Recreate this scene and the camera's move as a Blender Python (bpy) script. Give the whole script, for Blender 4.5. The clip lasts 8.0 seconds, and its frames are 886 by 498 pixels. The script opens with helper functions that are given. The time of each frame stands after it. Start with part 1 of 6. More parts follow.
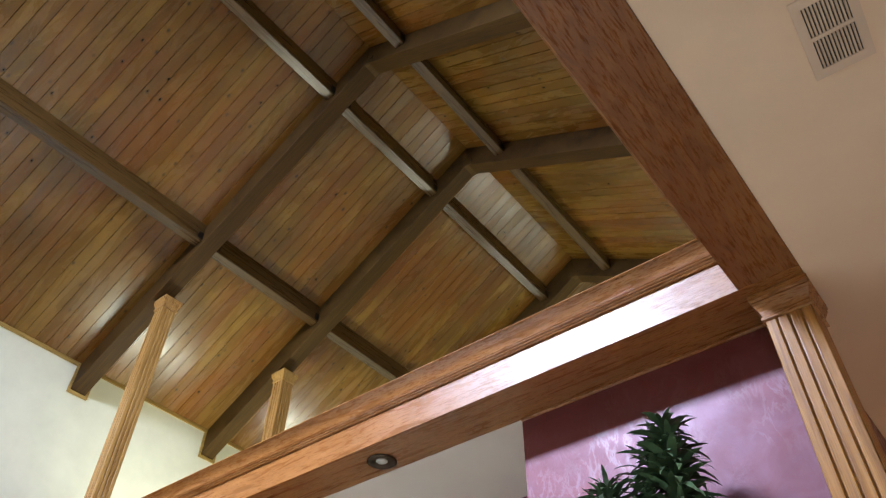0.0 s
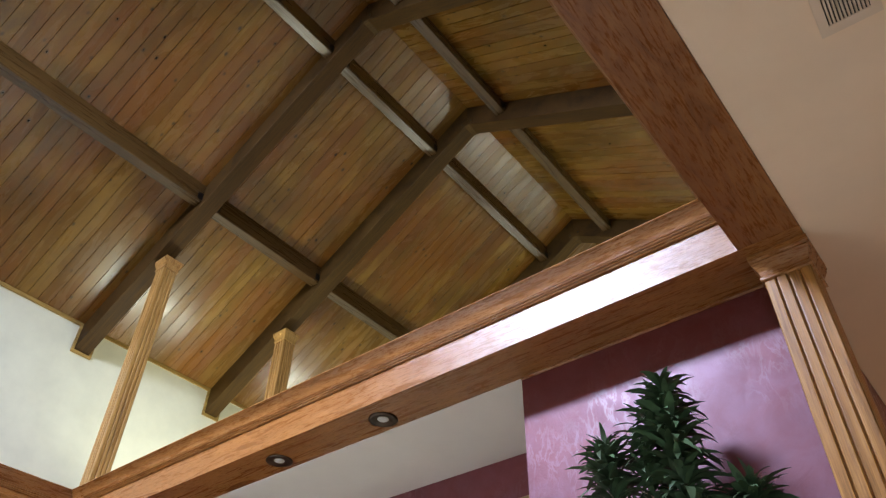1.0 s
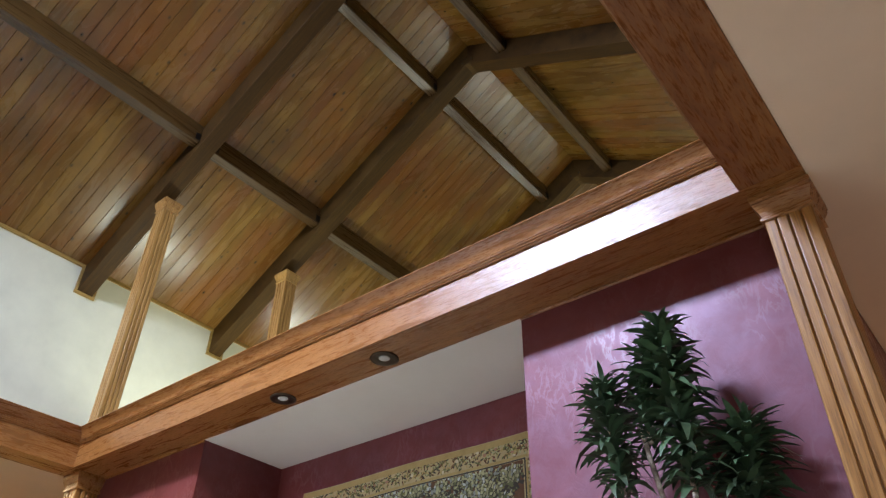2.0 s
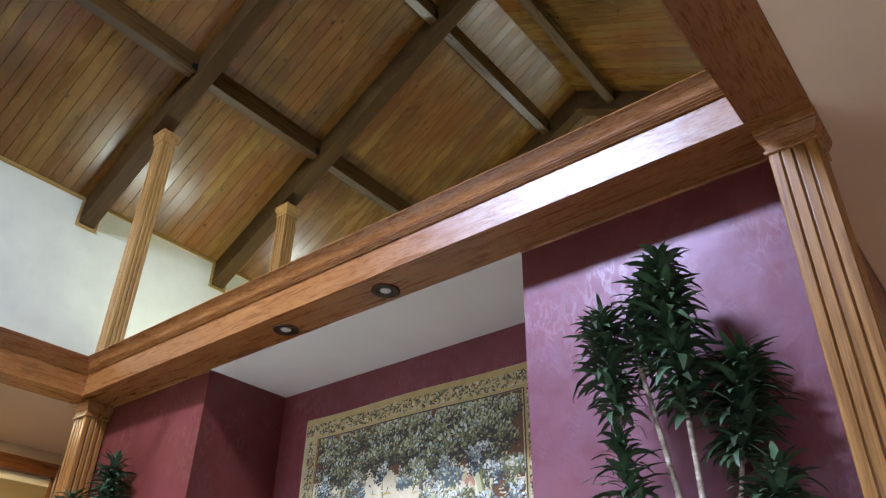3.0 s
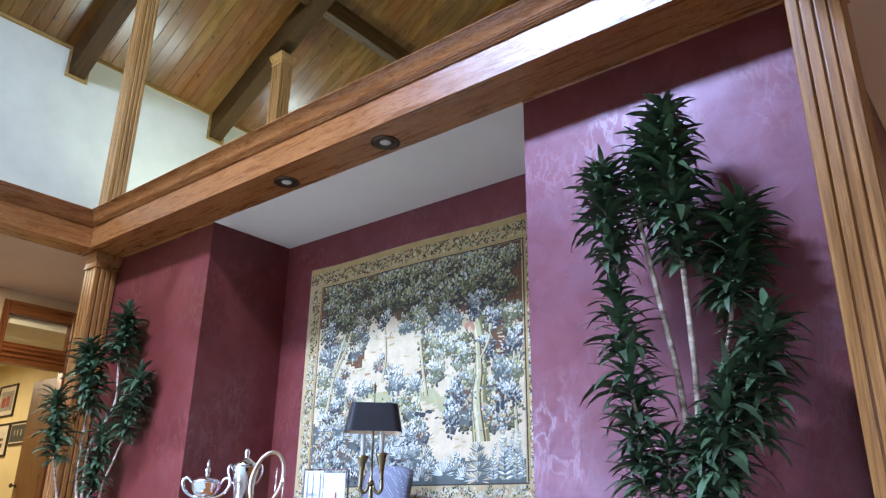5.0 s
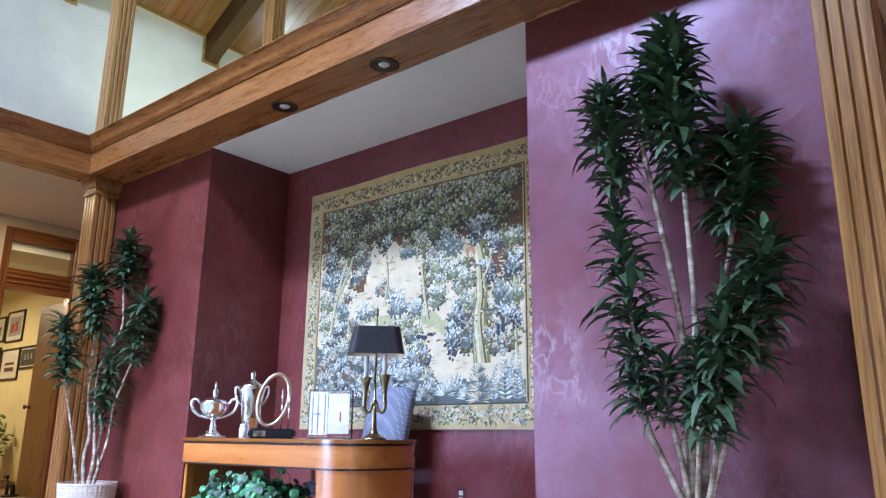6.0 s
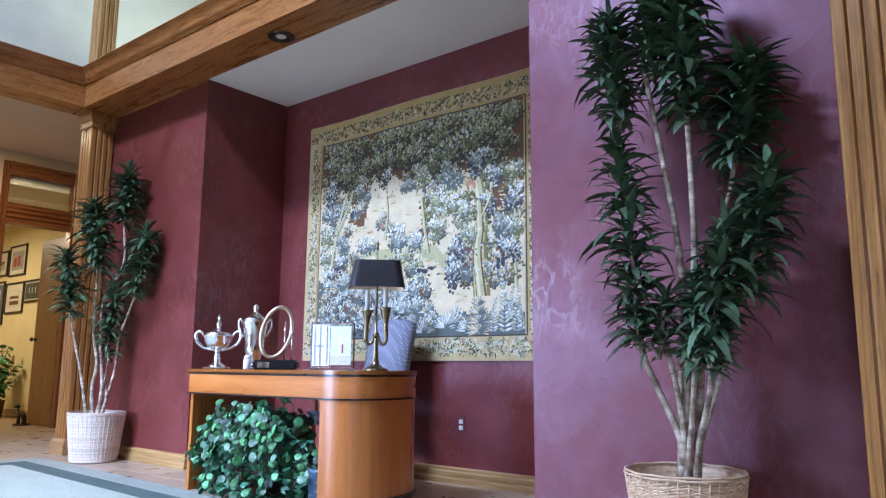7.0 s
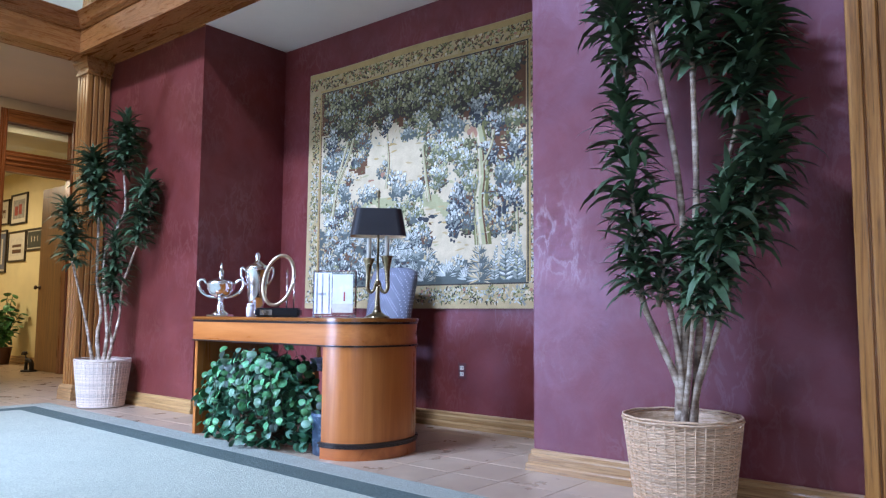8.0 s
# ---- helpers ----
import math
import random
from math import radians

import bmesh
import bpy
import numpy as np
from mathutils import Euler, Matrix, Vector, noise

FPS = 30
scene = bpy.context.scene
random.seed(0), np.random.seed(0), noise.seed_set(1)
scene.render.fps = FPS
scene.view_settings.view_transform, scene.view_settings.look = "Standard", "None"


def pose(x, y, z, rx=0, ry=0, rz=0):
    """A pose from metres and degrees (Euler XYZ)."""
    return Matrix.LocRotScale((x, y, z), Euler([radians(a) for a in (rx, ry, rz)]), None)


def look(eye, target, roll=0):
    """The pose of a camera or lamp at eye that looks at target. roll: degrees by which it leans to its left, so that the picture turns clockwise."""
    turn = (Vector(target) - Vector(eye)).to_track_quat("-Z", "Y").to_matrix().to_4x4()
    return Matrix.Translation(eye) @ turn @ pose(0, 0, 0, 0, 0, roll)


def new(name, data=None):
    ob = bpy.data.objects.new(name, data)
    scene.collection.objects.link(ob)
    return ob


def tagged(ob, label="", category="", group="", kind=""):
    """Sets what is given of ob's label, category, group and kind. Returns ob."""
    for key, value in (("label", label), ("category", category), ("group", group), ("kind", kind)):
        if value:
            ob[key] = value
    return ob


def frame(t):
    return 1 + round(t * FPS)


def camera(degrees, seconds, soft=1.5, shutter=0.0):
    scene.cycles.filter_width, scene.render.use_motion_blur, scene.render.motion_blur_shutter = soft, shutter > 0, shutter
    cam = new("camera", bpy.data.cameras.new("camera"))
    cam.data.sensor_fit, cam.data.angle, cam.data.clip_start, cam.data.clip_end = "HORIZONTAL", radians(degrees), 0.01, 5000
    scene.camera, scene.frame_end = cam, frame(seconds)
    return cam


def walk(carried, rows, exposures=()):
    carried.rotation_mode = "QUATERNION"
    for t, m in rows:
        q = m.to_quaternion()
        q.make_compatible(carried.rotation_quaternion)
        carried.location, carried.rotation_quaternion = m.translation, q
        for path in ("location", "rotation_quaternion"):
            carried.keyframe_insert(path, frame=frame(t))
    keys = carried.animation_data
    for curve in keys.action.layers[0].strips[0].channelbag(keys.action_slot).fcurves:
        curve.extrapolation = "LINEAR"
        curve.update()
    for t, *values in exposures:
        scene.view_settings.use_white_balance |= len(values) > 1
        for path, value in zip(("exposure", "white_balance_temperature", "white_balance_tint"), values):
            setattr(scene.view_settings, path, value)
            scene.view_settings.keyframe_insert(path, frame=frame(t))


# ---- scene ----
cam = camera(62.56, 8.0, 1.25)

# The camera stands on a low support and tilts down: seconds, yaw, pitch, lean.
EYE = Vector((0.0, 0.0, 0.805))
TILT = (
    (0, 39.485, 44.793, 1.205),
    (0.5, 39.456, 43.518, 1.125),
    (1, 39.421, 41.699, 1.124),
    (2.5, 39.312, 34.477, 0.983),
    (3, 39.297, 31.825, 1.055),
    (3.5, 39.250, 29.252, 0.992),
    (4, 39.190, 26.339, 0.920),
    (4.5, 39.144, 23.313, 0.867),
    (6, 39.126, 14.331, 0.451),
    (6.5, 39.115, 11.735, 0.416),
    (7, 39.106, 9.146, 0.394),
    (7.5, 39.126, 6.715, 0.418),
    (8, 39.173, 5.094, 0.382),
)


def aim(yaw, pitch, lean):
    a, p = radians(yaw), radians(pitch)
    way = Vector((-math.sin(a) * math.cos(p), math.cos(a) * math.cos(p), math.sin(p)))
    return look(EYE, EYE + way, lean)


walk(cam, [(t, aim(a, p, r)) for t, a, p, r in TILT], exposures=((0.0, 0.57, 7700.0, 9.0), (2.5, 0.27, 7100.0, 10.0), (4.5, 0.35, 6150.0, 10.0), (8.0, 0.01, 6020.0, 9.5)))

# ---- world, lamps ----
world = bpy.data.worlds.new("sky")
scene.world = world
world.use_nodes = True
wn = world.node_tree.nodes
sky = wn.new("ShaderNodeTexSky")
sky.sky_type, sky.sun_disc = "NISHITA", False
sky.sun_elevation, sky.sun_rotation = radians(42), radians(200)
world.node_tree.links.new(sky.outputs[0], wn["Background"].inputs[0])
wn["Background"].inputs[1].default_value = 0.1


def area(name, m, sx, sy, watts, colour, spread=180):
    d = bpy.data.lights.new(name, "AREA")
    d.shape, d.size, d.size_y, d.energy, d.color, d.spread = "RECTANGLE", sx, sy, watts, colour, radians(spread)
    ob = new(name, d)
    ob.matrix_world = m
    return ob


SKY = (0.51, 0.645, 1.0)
GROUND = (0.50, 0.635, 1.0)
WARM = (1.0, 0.78, 0.50)
# daylight in the glazed openings of the front wall: the bright sky shines in and down
area("gable_daylight", look((-3.95, -2.10, 7.60), (-3.85, 3.0, 2.2)), 2.3, 0.70, 590, SKY, 120)
area("entrance_daylight", look((-5.50, -2.10, 1.30), (-4.2, 5.0, -2.6)), 2.0, 2.1, 235, GROUND, 95)
# added fill in a made-up side opening, brightens the right-hand ceiling
area("side_window_daylight", look((1.5, -2.10, 1.35), (0.6, 5.0, -1.6)), 2.1, 2.3, 40, GROUND, 100)
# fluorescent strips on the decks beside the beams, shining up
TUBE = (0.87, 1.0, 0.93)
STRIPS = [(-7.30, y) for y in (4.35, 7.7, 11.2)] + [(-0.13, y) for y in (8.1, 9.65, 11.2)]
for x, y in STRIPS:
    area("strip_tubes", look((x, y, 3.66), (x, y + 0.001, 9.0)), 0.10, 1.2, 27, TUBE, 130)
area("office_lamp", look((-12.4, 3.0, 2.93), (-12.4, 3.01, 0)), 0.6, 0.6, 70, WARM)
area("hall_lamp", look((-8.6, 2.95, 3.44), (-8.6, 2.96, 0)), 0.5, 0.5, 38, WARM)
area("corridor_lamp", look((0.3, 7.4, 3.20), (0.3, 7.41, 0)), 0.6, 0.6, 55, (1.0, 0.84, 0.62))

# ---- materials ----


def tree(name):
    m = bpy.data.materials.new(name)
    m.use_nodes = True
    nt = m.node_tree
    return m, nt, nt.nodes["Principled BSDF"]


def node(nt, kind, **inputs):
    n = nt.nodes.new(kind)
    for key, value in inputs.items():
        n.inputs[key.replace("_", " ")].default_value = value
    return n


def ramp(nt, fac, stops):
    r = nt.nodes.new("ShaderNodeValToRGB")
    while len(r.color_ramp.elements) < len(stops):
        r.color_ramp.elements.new(0.5)
    for e, (p, c) in zip(r.color_ramp.elements, stops):
        e.position, e.color = p, (*c, 1)
    nt.links.new(fac, r.inputs[0])
    return r.outputs[0]


def coords(nt, scale, rot=(0, 0, 0), random_shift="", source="Object"):
    tc = nt.nodes.new("ShaderNodeTexCoord")
    out = tc.outputs[source]
    if random_shift:
        if random_shift == "island":
            g = nt.nodes.new("ShaderNodeNewGeometry").outputs["Random Per Island"]
        else:
            g = nt.nodes.new("ShaderNodeObjectInfo").outputs["Random"]
        mul = nt.nodes.new("ShaderNodeMath")
        mul.operation = "MULTIPLY"
        mul.inputs[1].default_value = 37.0
        nt.links.new(g, mul.inputs[0])
        add = nt.nodes.new("ShaderNodeVectorMath")
        add.operation = "ADD"
        nt.links.new(out, add.inputs[0])
        nt.links.new(mul.outputs[0], add.inputs[1])
        out = add.outputs[0]
    mp = nt.nodes.new("ShaderNodeMapping")
    mp.inputs["Scale"].default_value = scale
    mp.inputs["Rotation"].default_value = rot
    nt.links.new(out, mp.inputs[0])
    return mp.outputs[0]


def mix(nt, fac, a, b, mode="MIX"):
    m = nt.nodes.new("ShaderNodeMix")
    m.data_type, m.blend_type = "RGBA", mode
    for sock, v in ((m.inputs[0], fac), (m.inputs[6], a), (m.inputs[7], b)):
        if isinstance(v, (int, float)):
            sock.default_value = v
        elif isinstance(v, tuple):
            sock.default_value = (*v, 1)
        else:
            nt.links.new(v, sock)
    return m.outputs[2]


def bump(nt, bsdf, height, strength=0.2, dist=0.005):
    b = node(nt, "ShaderNodeBump", Strength=strength, Distance=dist)
    nt.links.new(height, b.inputs["Height"])
    nt.links.new(b.outputs[0], bsdf.inputs["Normal"])


def remap(nt, v, lo, hi, a=0.0, b=1.0):
    r = nt.nodes.new("ShaderNodeMapRange")
    for i, x in zip((1, 2, 3, 4), (a, b, lo, hi)):
        r.inputs[i].default_value = x
    nt.links.new(v, r.inputs[0])
    return r.outputs[0]


def noise_tex(nt, vec, scale, detail=4, rough=0.6, distort=0.0):
    n = node(nt, "ShaderNodeTexNoise", Scale=scale, Detail=detail, Roughness=rough, Distortion=distort)
    nt.links.new(vec, n.inputs["Vector"])
    return n.outputs["Fac"]


def wood(name, dark, mid, light, stretch, rough=0.35, shift="island", vary=0.35, rings=1.0, coat=0.0, knots=0.0, blotches=0.0, pores=0.75, relief=0.18, fleck=None, spec=0.5):
    """Stained wood: long grain along the axis with the small stretch, pores, tone by piece."""
    m, nt, b = tree(name)
    vec = coords(nt, stretch, random_shift=shift)
    grain = noise_tex(nt, vec, 1.0, 6, 0.65, 1.2 * rings)
    fine = noise_tex(nt, coords(nt, fleck or tuple(s * 5 for s in stretch), random_shift=shift), 1.0, 3, 0.7)
    col = ramp(nt, grain, ((0.28, dark), (0.5, mid), (0.72, light)))
    col = mix(nt, remap(nt, fine, 0.0, pores, 0.5, 0.72), col, tuple(c * 0.45 for c in dark))
    blotch = noise_tex(nt, coords(nt, (1.1, 1.1, 1.1)), 1.0, 3, 0.5)
    if blotches:
        col = mix(nt, remap(nt, blotch, 0.0, blotches, 0.40, 0.66), col, dark)
        rust = noise_tex(nt, coords(nt, (0.7, 1.6, 0.7)), 1.0, 4, 0.6)
        col = mix(nt, remap(nt, rust, 0.0, 0.8, 0.44, 0.64), col, (mid[0] * 0.95, mid[1] * 0.66, mid[2] * 0.62))
    if knots:
        v = node(nt, "ShaderNodeTexVoronoi", Scale=1.0)
        nt.links.new(coords(nt, knots, random_shift=shift), v.inputs["Vector"])
        k = remap(nt, v.outputs["Distance"], 1.0, 0.0, 0.05, 0.14)
        col = mix(nt, k, col, tuple(c * 0.2 for c in dark))
    rnd = nt.nodes.new("ShaderNodeNewGeometry").outputs["Random Per Island"] if shift == "island" else nt.nodes.new("ShaderNodeObjectInfo").outputs["Random"]
    hsv = nt.nodes.new("ShaderNodeHueSaturation")
    nt.links.new(remap(nt, rnd, 1 - vary, 1 + vary), hsv.inputs["Value"])
    nt.links.new(remap(nt, rnd, 0.495, 0.506), hsv.inputs["Hue"])
    nt.links.new(col, hsv.inputs["Color"])
    nt.links.new(hsv.outputs[0], b.inputs["Base Color"])
    nt.links.new(remap(nt, grain, rough - 0.07, rough + 0.1, 0.3, 0.7), b.inputs["Roughness"])
    if fleck:
        nt.links.new(remap(nt, fine, 0.92, 0.10, 0.50, 0.62), b.inputs["Specular IOR Level"])
    else:
        b.inputs["Specular IOR Level"].default_value = spec
    b.inputs["Coat Weight"].default_value = coat
    b.inputs["Coat Roughness"].default_value = 0.25
    bump(nt, b, fine, relief, 0.003)
    return m


def paint(name, colour, rough=0.6, speck=0.06, scale=3.0, grain=60.0, strength=0.12, spec=0.5):
    """Painted or plain surface with faint mottling and fine relief."""
    m, nt, b = tree(name)
    vec = coords(nt, (1, 1, 1))
    a = noise_tex(nt, vec, scale, 5)
    col = ramp(nt, a, ((0.3, tuple(c * (1 - speck) for c in colour)), (0.7, tuple(min(1, c * (1 + speck)) for c in colour))))
    nt.links.new(col, b.inputs["Base Color"])
    nt.links.new(remap(nt, a, rough - 0.05, rough + 0.05, 0.3, 0.7), b.inputs["Roughness"])
    b.inputs["Specular IOR Level"].default_value = spec
    bump(nt, b, noise_tex(nt, vec, grain, 3), strength, 0.002)
    return m


def metal(name, colour, rough=0.2, mottling=0.1):
    m, nt, b = tree(name)
    a = noise_tex(nt, coords(nt, (1, 1, 1)), 35, 4)
    nt.links.new(ramp(nt, a, ((0.35, tuple(c * (1 - mottling * 2) for c in colour)), (0.65, colour))), b.inputs["Base Color"])
    b.inputs["Metallic"].default_value = 1
    nt.links.new(remap(nt, a, rough * 0.7, rough * 1.4, 0.3, 0.7), b.inputs["Roughness"])
    return m


def red_plaster():
    """Burgundy faux finish: trowelled glaze with pale veins and a satin sheen."""
    m, nt, b = tree("burgundy_glaze")
    vec = coords(nt, (1, 1, 1))
    cloud = noise_tex(nt, vec, 1.6, 6, 0.6, 0.8)
    col = ramp(nt, cloud, ((0.3, (0.096, 0.0135, 0.0068)), (0.55, (0.129, 0.0200, 0.0102)), (0.75, (0.160, 0.0275, 0.0155))))
    # trowel marks: short wisps of clear glaze, bunched in patches
    wisp = noise_tex(nt, coords(nt, (11.0, 11.0, 5.0), (0.2, 0.5, 0.3)), 1.0, 5, 0.62, 0.5)
    ridge = nt.nodes.new("ShaderNodeMath")
    ridge.operation = "PINGPONG"
    ridge.inputs[1].default_value = 0.5
    nt.links.new(wisp, ridge.inputs[0])
    streak = remap(nt, ridge.outputs[0], 0.0, 1.0, 0.45, 0.5)
    where = remap(nt, noise_tex(nt, vec, 1.7, 3), 0.0, 1.0, 0.44, 0.59)
    f = nt.nodes.new("ShaderNodeMath")
    f.operation = "MULTIPLY"
    nt.links.new(streak, f.inputs[0])
    nt.links.new(where, f.inputs[1])
    col = mix(nt, remap(nt, f.outputs[0], 0.0, 0.012), col, (0.40, 0.27, 0.33))
    nt.links.new(col, b.inputs["Base Color"])
    nt.links.new(remap(nt, cloud, 0.44, 0.57, 0.3, 0.7), b.inputs["Roughness"])
    nt.links.new(remap(nt, f.outputs[0], 0.09, 0.85), b.inputs["Coat Weight"])
    b.inputs["Coat Roughness"].default_value = 0.30
    glaze = noise_tex(nt, coords(nt, (1, 1, 1)), 5.5, 5, 0.62, 0.6)
    nt.links.new(remap(nt, glaze, 0.65, 0.97, 0.34, 0.66), b.inputs["Specular IOR Level"])
    b.inputs["Specular Tint"].default_value = (0.97, 0.70, 0.95, 1)
    bump(nt, b, noise_tex(nt, coords(nt, (1.2, 1.2, 0.7), (0.2, 0.5, 0.3)), 6.0, 7, 0.68, 1.0), 0.27, 0.012)
    return m


OAK_D, OAK_M, OAK_L = (0.115, 0.040, 0.009), (0.315, 0.124, 0.026), (0.43, 0.190, 0.046)
RED_D, RED_M, RED_L = (0.20, 0.070, 0.016), (0.305, 0.115, 0.025), (0.415, 0.174, 0.042)
oak_up = wood("golden_oak_upright", OAK_D, OAK_M, OAK_L, (36, 36, 1.1), 0.36, "object", 0.05, coat=0.03, pores=0.6, relief=0.3, spec=0.45)
oak_post = wood("pale_oak_post", (0.20, 0.085, 0.022), (0.42, 0.215, 0.062), (0.55, 0.31, 0.10), (36, 36, 1.1), 0.30, "object", 0.05, coat=0.15, pores=0.7, relief=0.3)
oak_x = wood("red_oak_lengthwise", RED_D, RED_M, RED_L, (1.8, 20, 20), 0.285, "object", 0.05, coat=0.05, relief=0.7, fleck=(20, 150, 150))
oak_y = wood("red_oak_crosswise", RED_D, RED_M, RED_L, (20, 1.8, 20), 0.285, "object", 0.05, coat=0.05, relief=0.4, fleck=(120, 13, 120), pores=0.4)
veneer_y = wood("red_oak_veneer_crosswise", (0.14, 0.040, 0.013), (0.235, 0.078, 0.024), (0.31, 0.115, 0.036), (7, 1.6, 7), 0.36, "object", 0.05, rings=3.0, relief=0.3, fleck=(90, 10, 90), pores=0.35)
BB = ((0.22, 0.105, 0.034), (0.38, 0.215, 0.080), (0.50, 0.32, 0.14))
oak_base_x = wood("oak_baseboard_lengthwise", *BB, (0.9, 26, 26), 0.35, "object", 0.05)
oak_base_y = wood("oak_baseboard_crosswise", *BB, (26, 0.9, 26), 0.35, "object", 0.05)
rafter_wood = wood("dark_stained_rafter", (0.038, 0.018, 0.005), (0.066, 0.033, 0.008), (0.096, 0.050, 0.013), (0.8, 18, 0.8), 0.55, "object", 0.1, spec=0.14)
purlin_wood = wood("dark_stained_purlin", (0.042, 0.019, 0.006), (0.078, 0.038, 0.011), (0.112, 0.060, 0.018), (18, 0.8, 18), 0.28, "object", 0.15, spec=0.5, coat=0.22)
board_wood = wood("stained_pine_boards", (0.112, 0.052, 0.010), (0.196, 0.096, 0.0175), (0.262, 0.137, 0.026), (1.1, 5, 0.0), 0.255, "island", 0.13, knots=(4.4, 6.5, 0.0), blotches=0.9, pores=0.35, relief=0.3, spec=0.42)
cream = paint("cream_wall_paint", (0.68, 0.67, 0.52), 0.65)
# hall ceiling: the tan tint stands in for warm lamplight on it
hall_soffit_tinted = paint("warm_tinted_hall_ceiling", (0.66, 0.49, 0.31), 0.75, 0.04, 2.0, 140, 0.35)
soffit_paint = paint("beige_ceiling_paint", (0.88, 0.68, 0.49), 0.75, 0.04, 2.0, 140, 0.35)
niche_paint = paint("white_alcove_ceiling_paint", (0.74, 0.68, 0.59), 0.75, 0.04, 2.0, 140, 0.3)
yellow_paint = paint("pale_yellow_wall_paint", (0.72, 0.62, 0.34), 0.65)
hall_paint = paint("tan_wall_paint", (0.50, 0.38, 0.24), 0.65)
red_wall = red_plaster()
dark_gap = paint("dark_backing", (0.035, 0.020, 0.010), 0.9)
grout = paint("tan_grout", (0.25, 0.20, 0.16), 0.85)


def tile_material():
    m, nt, b = tree("tan_ceramic_tile")
    vec = coords(nt, (1, 1, 1), random_shift="object")
    a = noise_tex(nt, vec, 5, 6, 0.65)
    col = ramp(nt, a, ((0.3, (0.37, 0.26, 0.17)), (0.55, (0.47, 0.345, 0.235)), (0.75, (0.56, 0.43, 0.31))))
    hsv = nt.nodes.new("ShaderNodeHueSaturation")
    nt.links.new(remap(nt, nt.nodes.new("ShaderNodeObjectInfo").outputs["Random"], 0.88, 1.1), hsv.inputs["Value"])
    nt.links.new(col, hsv.inputs["Color"])
    nt.links.new(hsv.outputs[0], b.inputs["Base Color"])
    nt.links.new(remap(nt, a, 0.24, 0.40, 0.3, 0.7), b.inputs["Roughness"])
    bump(nt, b, noise_tex(nt, vec, 22, 3), 0.08, 0.003)
    return m


tile_mat = tile_material()

# ---- builders ----


def box(bm, x0, x1, y0, y1, z0, z1):
    vs = [bm.verts.new((x, y, z)) for z in (z0, z1) for y in (y0, y1) for x in (x0, x1)]
    for f in ((0, 2, 3, 1), (4, 5, 7, 6), (0, 1, 5, 4), (2, 6, 7, 3), (0, 4, 6, 2), (1, 3, 7, 5)):
        bm.faces.new([vs[i] for i in f])
    return vs


def boxes(*rows):
    bm = bmesh.new()
    for r in rows:
        box(bm, *r)
    return bm


def soft(bm, width=0.004, segments=1):
    bmesh.ops.bevel(bm, geom=list(bm.edges), offset=width, segments=segments, affect="EDGES", clamp_overlap=True)
    return bm


def to_mesh(name, bm, material, smooth=False):
    bmesh.ops.recalc_face_normals(bm, faces=list(bm.faces))
    me = bpy.data.meshes.new(name)
    bm.to_mesh(me)
    bm.free()
    for mt in material if isinstance(material, (list, tuple)) else (material,):
        me.materials.append(mt)
    if smooth:
        me.shade_smooth()
    if smooth == "curved":
        me.set_sharp_from_angle(angle=radians(35))
    return me


def thing(name, m=None, label="", category="", group="", kind=""):
    ob = new(name)
    ob.matrix_world = m or Matrix()
    return tagged(ob, label, category, group, kind)


def part(name, bm, material, parent, label="", smooth=False, kind=""):
    ob = new(name, to_mesh(name, bm, material, smooth))
    ob.parent = parent
    return tagged(ob, label, kind=kind)


def solid(name, bm, material, label="", category="", kind="structure", smooth=False, group=""):
    return tagged(new(name, to_mesh(name, bm, material, smooth)), label, category, group, kind)


def sweep(bm, profile, start, end, out, up=(0, 0, 1), mitre0=0.0, mitre1=0.0):
    """A moulding: profile points (outward, upward) run from start to end; a mitre shifts the end by its outward measure."""
    s, e, o, u = Vector(start), Vector(end), Vector(out), Vector(up)
    d = (e - s).normalized()
    a = [bm.verts.new(s + o * p + u * q + d * (p * mitre0)) for p, q in profile]
    b = [bm.verts.new(e + o * p + u * q - d * (p * mitre1)) for p, q in profile]
    n = len(profile)
    for i in range(n):
        bm.faces.new((a[i], a[(i + 1) % n], b[(i + 1) % n], b[i]))
    bm.faces.new(a[::-1])
    bm.faces.new(b)
    return bm


def lathe(bm, profile, seg=32, at=(0, 0, 0), caps=True):
    rings = []
    for r, z in profile:
        rings.append([bm.verts.new((at[0] + r * math.cos(2 * math.pi * i / seg), at[1] + r * math.sin(2 * math.pi * i / seg), at[2] + z)) for i in range(seg)])
    for a, b in zip(rings, rings[1:]):
        for i in range(seg):
            bm.faces.new((a[i], a[(i + 1) % seg], b[(i + 1) % seg], b[i]))
    if caps:
        bm.faces.new(rings[0][::-1])
        bm.faces.new(rings[-1])
    return bm


